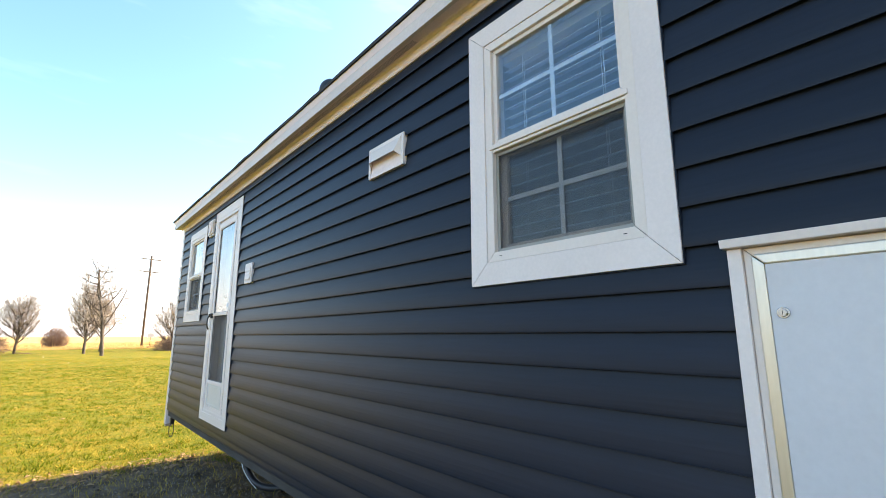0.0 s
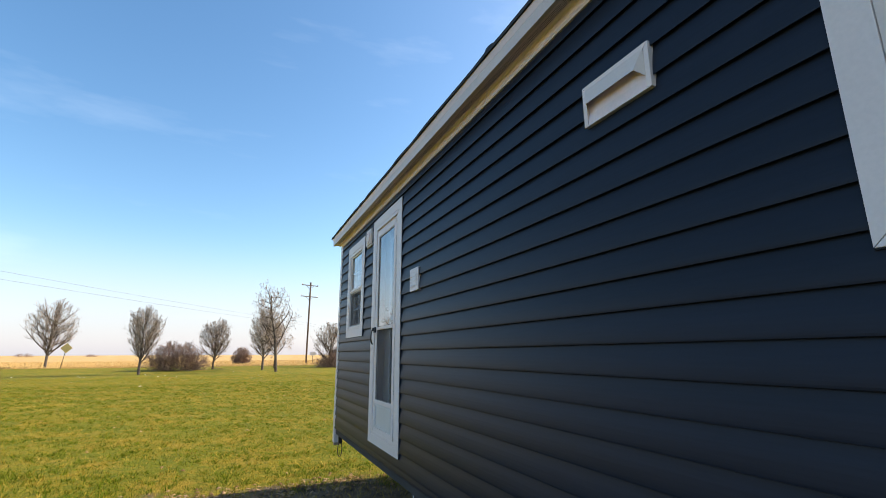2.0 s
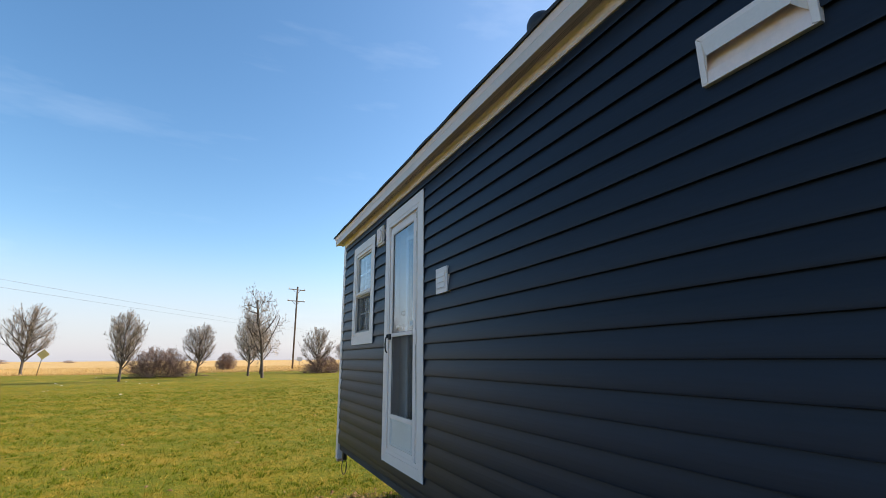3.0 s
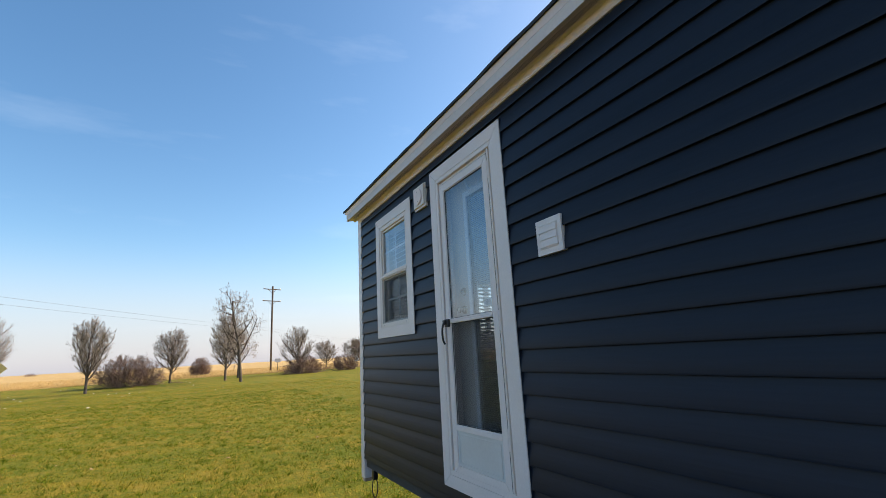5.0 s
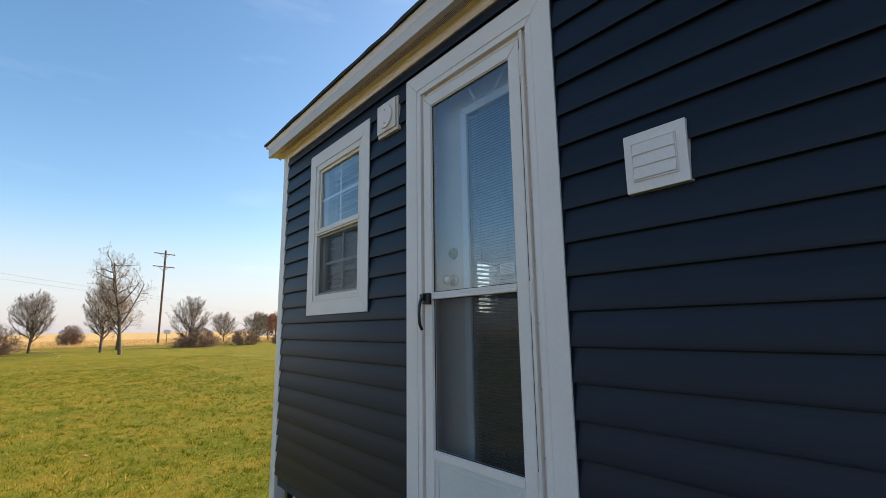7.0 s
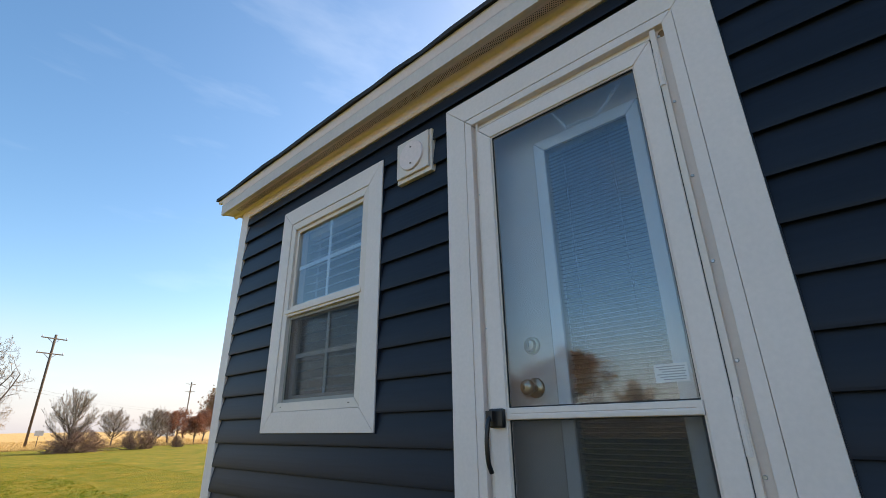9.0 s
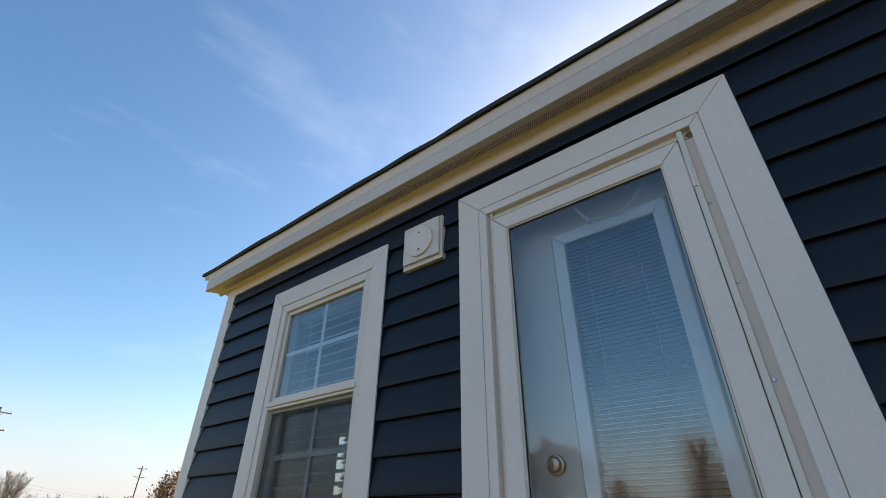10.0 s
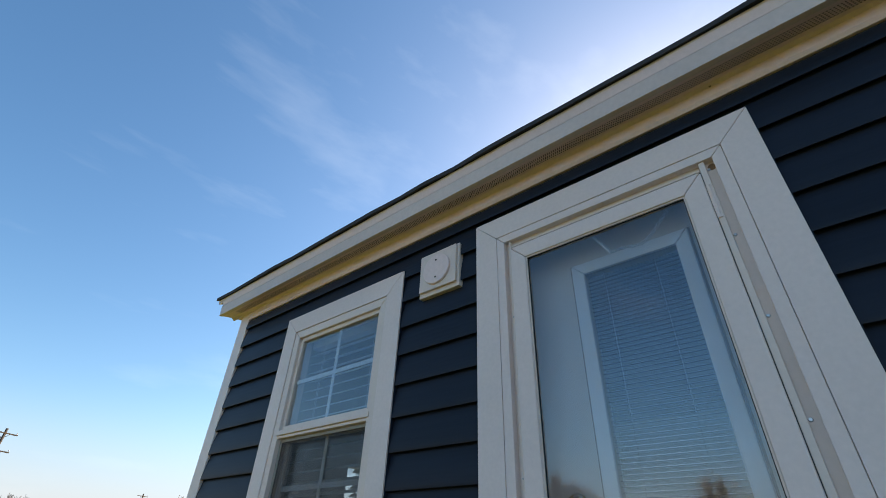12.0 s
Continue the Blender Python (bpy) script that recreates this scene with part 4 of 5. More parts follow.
# wind chain with its spring, hung from the head
wc = empty("door_chain", (1.31, 4.72, 2.66), "bright steel wind chain and spring over the door", "chain")
pts = []
for k in range(90):
    t = k / 89
    pts.append((1.300 + 0.008 * math.cos(k * 1.25), 4.831 - 0.049 * t, 2.676 - 0.090 * t + 0.008 * math.sin(k * 1.25)))
under(wc, "spring", tube(pts, 0.0026, 5), CHAIN)
links = bend([(1.30, 4.782, 2.586), (1.30, 4.740, 2.586), (1.30, 4.692, 2.580), (1.30, 4.661, 2.598), (1.30, 4.633, 2.627), (1.30, 4.609, 2.650)], 7)
for i, (p, q) in enumerate(zip(links[::2], links[1::2])):
    mid, way = (p + q) / 2, (q - p).normalized()
    side = way.cross(Vector((1, 0, 0))).normalized() if i % 2 else Vector((1, 0, 0))
    loop = [mid + way * 0.009 * math.cos(k * math.tau / 10) + side * 0.0045 * math.sin(k * math.tau / 10) for k in range(11)]
    under(wc, "link", tube(loop, 0.0019, 5), CHAIN)

# ---- hatch to the outside closet ----
y0, y1, z0, z1 = HATCH
hx = TRIM_F + 0.004
ht = empty("hatch_trim", (hx, (y0 + y1) / 2, z0), "white trim with a projecting head round the closet hatch", "hatch trim", kind="structure")
under(ht, "head", soft(prism(bmesh.new(), [(hx - 0.020, z1 + 0.001), (hx - 0.024, z1 + 0.022), (WALL + 0.002, z1 + 0.028), (WALL + 0.002, z1 + 0.001)], y0 - 0.008, y1 + 0.008, "y"), 0.002), TRIM)
for yy in ((y1 - 0.032, y1), (y0, y0 + 0.032)):
    under(ht, "side_trim", box(hx, WALL + 0.002, yy[0], yy[1], z0, z1, 0.003), TRIM)
under(ht, "foot_trim", box(hx, WALL + 0.002, y0 + 0.033, y1 - 0.033, z0, z0 + 0.03, 0.003), TRIM)
a, b, c, d = y0 + 0.033, y1 - 0.033, z0 + 0.031, z1 - 0.001
ring_parts(ht, "inner_stop", a, b, c, d, 0.017, hx + 0.010, WALL + 0.03, FRAME, 0.002)
hatch = empty("closet_hatch", (hx, (y0 + y1) / 2, z0), "pale grey closet hatch in a bright aluminium frame", "hatch door")
ring_parts(hatch, "aluminium_frame", a + 0.0175, b - 0.0175, c + 0.0175, d - 0.0175, 0.024, hx + 0.004, WALL + 0.012, ALU, 0.003)
under(hatch, "panel", box(hx + 0.008, WALL + 0.010, a + 0.042, b - 0.042, c + 0.042, d - 0.042), PANEL)
bm = bmesh.new()
disc(bm, (hx + 0.008, 0.245, 1.596), (-1, 0, 0), 0.0135, 0.0125, 0.004, 28)
disc(bm, (hx + 0.004, 0.245, 1.596), (-1, 0, 0), 0.0095, 0.0085, 0.006, 24)
latch = under(hatch, "latch", soft(bm, 0.0007), CHROME, "round chrome cam lock")
under(latch, "key_slot", box(hx - 0.0026, hx - 0.0016, 0.2442, 0.2458, 1.592, 1.600), GASKET_SHADE)

# ---- vents on the wall ----
# long exhaust hood
y0, y1, z0, z1 = 1.731, 2.060, 2.3915, 2.565
hv = empty("exhaust_vent", (TRIM_F, (y0 + y1) / 2, z0), "long cream exhaust vent hood in a white surround", "wall vent")
f = 0.020
OUT = TRIM_F - 0.005
ring_parts(hv, "surround", y0, y1, z0, z1, f, OUT, WALL, TRIM, 0.002, wb=0.006)
under(hv, "back_plate", box(TRIM_F + 0.0035, WALL - 0.004, y0 + f, y1 - f, z0 + 0.006, z1 - f), CREAM)
zi, zm = z1 - f, z0 + 0.078
ya, yb = y0 + f + 0.001, y1 - f - 0.001
# scoop: a sloping face with slanted ends, open below over a sloping pan
hood = bmesh.new()
p = [hood.verts.new(v) for v in ((TRIM_F - 0.006, ya, zi - 0.001), (TRIM_F - 0.006, yb, zi - 0.001), (TRIM_F - 0.030, yb - 0.026, zm), (TRIM_F - 0.030, ya + 0.026, zm),
                                 (TRIM_F + 0.002, yb, zm - 0.03), (TRIM_F + 0.002, ya, zm - 0.03))]
for c in ((0, 1, 2, 3), (1, 4, 2), (0, 3, 5)):
    hood.faces.new([p[k] for k in c])
bmesh.ops.recalc_face_normals(hood, faces=hood.faces[:])
bmesh.ops.solidify(hood, geom=hood.faces[:], thickness=0.002)
under(hv, "hood", hood, FRAME, "cream vent hood, open below")
under(hv, "pan", prism(bmesh.new(), [(TRIM_F + 0.003, z0 + 0.046), (OUT + 0.003, z0 + 0.007), (TRIM_F + 0.003, z0 + 0.0065)], ya, yb, "y"), CREAM)
under(hv, "rust_line", box(TRIM_F - 0.0105, TRIM_F - 0.0075, ya + 0.006, yb - 0.004, zi - 0.011, zi - 0.0095), RUST)
for y in (y0 + 0.036, y0 + 0.19, y0 + 0.22, y1 - 0.036):
    bm = bmesh.new()
    disc(bm, (TRIM_F - 0.0085, y, zi - 0.014), (-1, 0, 0), 0.0035, 0.0028, 0.003, 10)
    under(hv, "screw", bm, RUST)

# square louvred vent
y0, y1, z0, z1 = 3.930, 4.106, 1.990, 2.164
sv = empty("dryer_vent", (TRIM_F, (y0 + y1) / 2, z0), "square white vent plate with three louvre flaps", "wall vent")
under(sv, "plate", box(TRIM_F - 0.003, WALL, y0, y1, z0, z1, 0.002), TRIM)
rim = bmesh.new()
add_ring(rim, y0 + 0.026, y1 - 0.022, z0 + 0.030, z1 - 0.028, 0.004, TRIM_F - 0.007, TRIM_F - 0.0035)
under(sv, "rim", soft(rim, 0.0012), TRIM)
for k in range(3):
    za = z0 + 0.036 + k * 0.0355
    under(sv, "louvre", prism(bmesh.new(), [(TRIM_F - 0.0035, za + 0.0356), (TRIM_F - 0.0055, za + 0.0356), (TRIM_F - 0.0085, za + 0.002), (TRIM_F - 0.007, za)], y0 + 0.031, y1 - 0.027, "y"), TRIM)

# round fan vent on a stepped block
y0, y1, z0, z1 = 5.305, 5.494, 2.631, 2.816
fv = empty("fan_vent", (TRIM_F, (y0 + y1) / 2, z0), "cream mounting block with a round vent cover", "wall vent")
bm = bmesh.new()
add_box(bm, TRIM_F - 0.002, WALL, y0, y1, z0, z1)
under(fv, "block", soft(bm, 0.003), FRAME)
under(fv, "raised_block", box(TRIM_F - 0.013, TRIM_F - 0.0025, y0 + 0.009, y1 - 0.006, z0 + 0.018, z1 - 0.006, 0.003), FRAME)
bm = bmesh.new()
yc, zc = (y0 + y1) / 2 + 0.003, (z0 + z1) / 2 + 0.004
disc(bm, (TRIM_F - 0.0135, yc, zc), (-1, 0, 0), 0.064, 0.062, 0.008, 48)
under(fv, "round_cover", soft(bm, 0.002), CREAM)
for s in (-1, 1):
    bm = bmesh.new()
    disc(bm, (TRIM_F - 0.0212, yc, zc + s * 0.037), (-1, 0, 0), 0.004, 0.003, 0.002, 10)
    under(fv, "screw", bm, HOLE)

# ---- roof stack ----
rs = empty("roof_stack", (1.50, 3.12, EAVE_Z + (1.50 - EAVE_X) * PITCH), "dark plumbing stack with a domed cap on the roof", "roof vent")
bm = bmesh.new()
disc(bm, (1.50, 3.12, 3.20), (0, 0, 1), 0.055, 0.055, 0.28, 20)
under(rs, "pipe", bm, STEEL)
bm = bmesh.new()
bmesh.ops.create_uvsphere(bm, u_segments=24, v_segments=12, radius=0.092, matrix=Matrix.Translation((1.50, 3.12, 3.485)) @ Matrix.Diagonal((1, 1, 1.05, 1)))
bmesh.ops.bisect_plane(bm, geom=bm.verts[:] + bm.edges[:] + bm.faces[:], plane_co=(0, 0, 3.445), plane_no=(0, 0, -1), clear_outer=True)
bmesh.ops.holes_fill(bm, edges=bm.edges[:])
for fc in bm.faces:
    fc.smooth = True
under(rs, "cap", bm, STEEL)

# ---- under the edge: drain pipe, hanging lock ----
cb = empty("drain_pipe", (1.75, 5.0, 0.0), "black flexible pipe hanging under the house", "pipe")
under(cb, "hose", tube(bend([(1.76, 5.33, 0.56), (1.76, 5.31, 0.36), (1.77, 5.26, 0.18), (1.79, 5.12, 0.085), (1.84, 4.94, 0.045), (2.0, 4.79, 0.042), (2.4, 4.70, 0.042)]), 0.034, 12), RUBBER)
bm = bmesh.new()
disc(bm, (1.768, 5.275, 0.22), (0.05, -0.30, -1.0), 0.040, 0.040, 0.05, 20)
under(cb, "coupling", bm, RUBBER)
under(cb, "cable", tube(bend([(1.725, 5.345, 0.56), (1.725, 5.335, 0.36), (1.733, 5.292, 0.19), (1.752, 5.16, 0.10), (1.785, 5.00, 0.03)]), 0.005, 6), GRID)
lk = empty("hanging_lock", (1.30, 6.70, 0.40), "black lock on a wire loop below the wall's edge", "lock")
under(lk, "body", box(1.280, 1.322, 6.672, 6.722, 0.475, 0.555, 0.006), BLACK)
under(lk, "strap", box(1.294, 1.306, 6.690, 6.704, 0.555, 0.575), BLACK)
under(lk, "wire_loop", tube([(1.30 + 0.026 * math.sin(t * math.tau / 20), 6.697, 0.405 + 0.08 * math.cos(t * math.tau / 20)) for t in range(21)], 0.0045, 6), STEEL)


# ---- trees and bushes ----
def grow(rng, stems, levels, split, spread, lift, shrink, wander, first=0.0, top_thin=(1.0, 0.0)):
    """Branches as segments (start, end, radius at start, radius at end, level), in a rough unit size."""
    out = []

    def limb(p, way, length, r, level):
        steps = 4 if level < 2 else 3
        marks = [p]
        for s in range(steps):
            way = (way + Vector(rng.normal(0, wander, 3)) + Vector((0, 0, lift * 0.12))).normalized()
            q = p + way * (length / steps)
            ra, rb = r * (1 - 0.55 * s / steps), r * (1 - 0.55 * (s + 1) / steps)
            out.append((p, q, ra, rb, level))
            p = q
            marks.append(p)
        if level >= levels:
            return
        count = split[min(level, len(split) - 1)]
        for k in range(count):
            t = 0.35 + 0.65 * (k + rng.uniform(0, 1)) / count if level or first == 0 else first + (1 - first) * (k + rng.uniform(0, 1)) / count
            i = min(int(t * steps), steps - 1)
            start = marks[i].lerp(marks[i + 1], min(t * steps - i, 1.0))
            side = way.orthogonal().normalized()
            side = Matrix.Rotation(math.tau * (k * 0.382 + rng.uniform(0, 0.2)), 3, way) @ side
            ang = spread * rng.uniform(0.65, 1.25)
            child = (way * math.cos(ang) + side * math.sin(ang)).normalized()
            reach = 1.0 if level or not first else top_thin[0] - top_thin[1] * t
            limb(start, child, length * shrink * reach * rng.uniform(0.75, 1.2), r * (1 - 0.5 * t) * 0.55, level + 1)

    for base, way, length, r in stems:
        limb(Vector(base), Vector(way).normalized(), length, r, 0)
    return out


def segments_mesh(name, segs, mat, parent, label="", sides=4):
    """Tapered limbs joined into one part."""
    p = np.array([s[0][:] for s in segs])
    q = np.array([s[1][:] for s in segs])
    ra, rb = np.array([s[2] for s in segs]), np.array([s[3] for s in segs])
    way = (q - p) / np.maximum(np.linalg.norm(q - p, axis=1, keepdims=True), 1e-6)
    helper = np.where(np.abs(way[:, 2:3]) > 0.9, np.array([[1.0, 0, 0]]), np.array([[0, 0, 1.0]]))
    u = np.cross(way, helper)
    u /= np.maximum(np.linalg.norm(u, axis=1, keepdims=True), 1e-6)
    v = np.cross(way, u)
    rings = []
    for c, r in ((p, ra), (q, rb)):
        for k in range(sides):
            a = math.tau * k / sides
            rings.append(c + r[:, None] * (math.cos(a) * u + math.sin(a) * v))
    verts = np.stack(rings, 1).reshape(-1, 3)
    base = np.arange(len(segs))[:, None] * 2 * sides
    faces = np.concatenate([base + np.array([[k, (k + 1) % sides, sides + (k + 1) % sides, sides + k]]) for k in range(sides)])
    me = bpy.data.meshes.new(name)
    me.from_pydata(verts.tolist(), [], faces.tolist())
    me.materials.append(mat)
    ob = new(name, me)
    ob.parent = parent
    return tagged(ob, label)


def leaf_mesh(name, spots, size, mat, parent, label, rng):
    k = len(spots)
    c = np.array(spots) + rng.normal(0, size * 1.2, (k, 3))
    u, v = rng.normal(0, 1, (k, 3)), rng.normal(0, 1, (k, 3))
    u /= np.linalg.norm(u, axis=1, keepdims=True)
    v -= u * (u * v).sum(1, keepdims=True)
    v /= np.linalg.norm(v, axis=1, keepdims=True)
    s = size * rng.uniform(0.5, 1.3, (k, 1))
    verts = np.stack([c - u * s, c - v * s * 0.5, c + u * s, c + v * s * 0.5], 1).reshape(-1, 3)
    me = bpy.data.meshes.new(name)
    me.from_pydata(verts.tolist(), [], np.arange(4 * k).reshape(-1, 4).tolist())
    me.materials.append(mat)
    ob = new(name, me)
    ob.parent = parent
    return tagged(ob, label)


def fit_size(segs, height, width, trunk):
    """Scales rough branches to a height and crown width; trunk: foot radius. Returns segments with rounded widths."""
    pts = np.array([s[1][:] for s in segs])
    hi = np.percentile(pts[:, 2], 99.7)
    across = max(np.percentile(np.hypot(pts[:, 0], pts[:, 1]), 98), 1e-3)
    sx, sz = width / 2 / across, height / hi
    fat = trunk / segs[0][2]

    def put(p):
        return Vector((p[0] * sx, p[1] * sx, p[2] * sz))

    return [(put(a), put(b), max(ra * fat, 0.0085), max(rb * fat, 0.0062), lv) for a, b, ra, rb, lv in segs]


def branchwork(rng, height, width, trunk, base, dome=False, limbs=28, kids=(7, 5, 4), lift=0.6):
    """Upswept limbs that fill an oval crown (dome: a mound of stems from the ground), as segments in metres."""
    out, R = [], width / 2

    def reach(z):
        if dome:
            return R * np.sqrt(np.clip(1 - (z / height) ** 1.15, 0.02, 1))
        mid, half = (1 + base) / 2 * height, (1 - base) / 2 * height * 1.03
        return R * np.sqrt(np.clip(1 - ((z - mid) / half) ** 2, 0.02, 1))

    lean = rng.normal(0, 0.02, 2) * height
    if not dome:
        cuts = np.linspace(0, 1, 7)
        spine = np.stack([lean[0] * cuts + rng.normal(0, 0.006, 7) * height * cuts, lean[1] * cuts + rng.normal(0, 0.006, 7) * height * cuts, 0.86 * height * cuts - 0.03], 1)
        for k in range(6):
            out.append((spine[k], spine[k + 1], trunk * (1 - 0.14 * k), trunk * (1 - 0.14 * (k + 1)), 0))
    starts, ways, lengths, radii = [], [], [], []
    for k in range(limbs):
        az = k * 2.39996 + rng.uniform(-0.4, 0.4)
        out_way = np.array([math.cos(az), math.sin(az), 0])
        if dome:
            a = out_way * R * rng.uniform(0, 0.45)
            z1 = height * rng.uniform(0.12, 0.95)
        else:
            t = base * 0.8 + (0.70 - base * 0.8) * ((k + rng.uniform()) / limbs) ** 1.1
            a = np.array([np.interp(t / 0.86, cuts, spine[:, c]) for c in range(3)])
            z1 = min(0.98, t + rng.uniform(0.16, 0.42)) * height
        b = out_way * reach(z1) * rng.uniform(0.45, 1.0)
        b[2] = z1
        bow = a * 0.5 + b * 0.5 + out_way * (np.hypot(*(b - a)[:2])) * 0.16 - np.array([0, 0, (b - a)[2] * 0.10])
        last, rad = a, max(trunk * (0.5 if not dome else 0.8) * (1 - 0.5 * k / limbs), 0.014)
        for q in range(1, 6):
            t = q / 5
            p = (1 - t) ** 2 * a + 2 * t * (1 - t) * bow + t * t * b + rng.normal(0, 0.012, 3) * width * (q < 5)
            out.append((last, p, rad * (1 - 0.15 * (q - 1)), rad * (1 - 0.15 * q), 1))
            starts.append(last), ways.append(p - last), lengths.append(np.linalg.norm(b - a)), radii.append(rad * (1 - 0.15 * q))
            last = p
    A, W, L, B = np.array(starts), np.array(ways), np.array(lengths), np.array(radii)
    for level, n in enumerate(kids, 2):
        n = n if level > 2 else max(1, round(n / 5 * 2))
        i = np.repeat(np.arange(len(A)), n)
        t = rng.uniform(0.05, 1, len(i))[:, None]
        a = A[i] + W[i] * t
        u = W[i] / np.maximum(np.linalg.norm(W[i], axis=1, keepdims=True), 1e-6)
        side = rng.normal(0, 1, (len(i), 3))
        side -= u * (side * u).sum(1, keepdims=True)
        side /= np.maximum(np.linalg.norm(side, axis=1, keepdims=True), 1e-6)
        ang = rng.uniform(0.25, 0.8, len(i))[:, None]
        way = u * np.cos(ang) + side * np.sin(ang) + np.array([0, 0, lift * 0.55])
        way /= np.linalg.norm(way, axis=1, keepdims=True)
        l = L[i] * rng.uniform(0.22, 0.55, len(i))
        b = a + way * l[:, None]
        # twigs that would leave the crown stay short, so that its edge is uneven
        far = (np.hypot(b[:, 0], b[:, 1]) > reach(b[:, 2]) * rng.uniform(0.75, 1.2, len(i))) | (b[:, 2] > height * rng.uniform(0.9, 1.05, len(i)))
        l = np.where(far, l * rng.uniform(0.15, 0.5, len(i)), l)
        b = a + way * l[:, None]
        b[:, 2] = np.maximum(b[:, 2], 0.04)
        mid = (a + b) / 2 + rng.normal(0, 0.05, (len(i), 3)) * l[:, None]
        r0 = np.maximum(B[i] * 0.55, 0.0085)
        out.extend(zip(a, mid, r0, r0 * 0.8, [level] * len(i)))
        out.extend(zip(mid, b, r0 * 0.8, np.maximum(r0 * 0.55, 0.0062), [level] * len(i)))
        A, W, L, B = mid, b - mid, l, r0 * 0.7
    return out


def tree(name, at, height, width, seed, label, shape="oval", leaves=None, leaf_count=0, leaf_size=0.06, leaf_label="", trunk=None, twig=TWIG, group="", base=0.2):
    rng = np.random.default_rng(seed)
    if shape == "oval":
        segs = branchwork(rng, height, width, trunk or height * 0.019, base)
    elif shape == "open":
        raw = grow(rng, [((0, 0, -0.02), (0.06, 0, 1), 2.6, 0.06)], 4, (19, 7, 5, 4), 1.1, 0.3, 0.40, 0.14, 0.22, (1.35, 0.75))
        segs = fit_size(raw, height, width, trunk or height * 0.024)
    else:
        raw = grow(rng, [((0, 0, -0.02), (rng.normal(0, 0.05), rng.normal(0, 0.05), 1), 1.7, 0.06)], 4, (13, 6, 5, 4), 0.9, 0.4, 0.52, 0.1, 0.2, (1.35, 0.8))
        segs = fit_size(raw, height, width, trunk or height * 0.024)
    ob = empty(name, at, label, "tree", group)
    segments_mesh("trunk", [s for s in segs if s[4] == 0], BARK, ob, sides=8)
    tagged(segments_mesh("branchwork", [s for s in segs if s[4] in (1, 2)], BARK, ob, sides=4), kind="stuff")
    tagged(segments_mesh("crown", [s for s in segs if s[4] > 2], twig, ob, sides=3), kind="stuff")
    if leaves:
        ends = [s[1][:] for s in segs if s[4] > 2]
        pick = rng.integers(0, len(ends), leaf_count)
        leaf_mesh("foliage", [ends[i] for i in pick], leaf_size, leaves, ob, leaf_label, rng)
    return ob


def bush(name, at, height, width, seed, label, stems=26, twig=REDTWIG, group=""):
    rng = np.random.default_rng(seed)
    segs = branchwork(rng, height, width, 0.028, 0.0, True, round(stems * 1.5), (6, 5, 4), 0.05)
    ob = empty(name, at, label, "bush", group)
    tagged(segments_mesh("stemwork", [s for s in segs if s[4] < 2], BARK, ob, sides=3), kind="stuff")
    tagged(segments_mesh("crown", [s for s in segs if s[4] >= 2], twig, ob, sides=3), kind="stuff")
    return ob


bare = "bare young ornamental pear tree with upswept grey twigs"
tree("bare_tree", (-20.5, 71.0, 0), 8.5, 5.6, 11, bare, group="bare lawn trees", leaves=TANLEAF, leaf_count=60, leaf_size=0.08, leaf_label="a few dead leaves")
tree("bare_tree", (-6.9, 45.0, 0), 5.5, 3.0, 12, bare, group="bare lawn trees", leaves=TANLEAF, leaf_count=150, leaf_size=0.05, leaf_label="a few dead leaves")
tree("bare_tree", (-2.1, 57.0, 0), 5.5, 3.6, 13, bare, group="bare lawn trees")
tree("bare_tree", (2.65, 52.5, 0), 6.4, 3.8, 14, bare, group="bare lawn trees", leaves=TANLEAF, leaf_count=200, leaf_size=0.05, leaf_label="a few dead leaves")
tree("bare_tree", (3.5, 46.2, 0), 8.1, 4.9, 15, "tall bare tree with open crooked branches", "open", group="bare lawn trees", leaves=TANLEAF, leaf_count=120, leaf_size=0.05, leaf_label="a few dead leaves", trunk=0.13)
tree("tan_tree", (4.2, 58.0, 0), 5.6, 3.8, 16, "small tree with thin tan dead leaves", "round", TANLEAF, 2600, 0.055, "thin tan dead leaves")
tree("bare_tree", (10.7, 59.5, 0), 5.6, 4.5, 17, "dense bare tree rising out of a bush", group="bare lawn trees", base=0.06)
tree("bare_tree", (18.2, 76.0, 0), 4.5, 4.3, 18, bare, group="bare lawn trees")
tree("bare_tree", (20.3, 68.0, 0), 4.3, 3.7, 19, bare, group="bare lawn trees")
bush("bush", (-5.3, 54.5, 0), 3.0, 7.8, 31, "wide bare red-brown bush on the lawn", 60, group="bare bushes")
bush("bush", (0.95, 84.0, 0), 2.9, 4.3, 32, "rounded bare red-brown bush by the field", 40, group="bare bushes")
bush("bush", (11.2, 58.6, 0), 2.2, 6.4, 33, "low bare bush round a tree's foot", 46, group="bare bushes")
bush("bush", (16.6, 60.5, 0), 2.1, 4.8, 34, "dark low bare bush", 34, group="bare bushes")
bush("bush", (20.8, 62.0, 0), 1.2, 1.8, 35, "small bare brown bush under the trees", 18, group="bare bushes")
for k, (x, y, h, w) in enumerate(((25.6, 79.0, 4.3, 4.4), (27.5, 81.0, 4.7, 5.0), (31.5, 82.0, 4.8, 5.2), (26.4, 72.0, 3.6, 3.2))):
    tree("russet_tree", (x, y, 0), h, w, 40 + k, "small tree full of dull russet leaves", "round", RUSSET, 5200, 0.085, "russet leaves", group="russet trees")
tree("oak_tree", (33.5, 84.0, 0), 8.6, 6.2, 50, "oak with thinning orange-brown leaves", "round", OAKLEAF, 2600, 0.16, "orange-brown leaves", group="oaks")
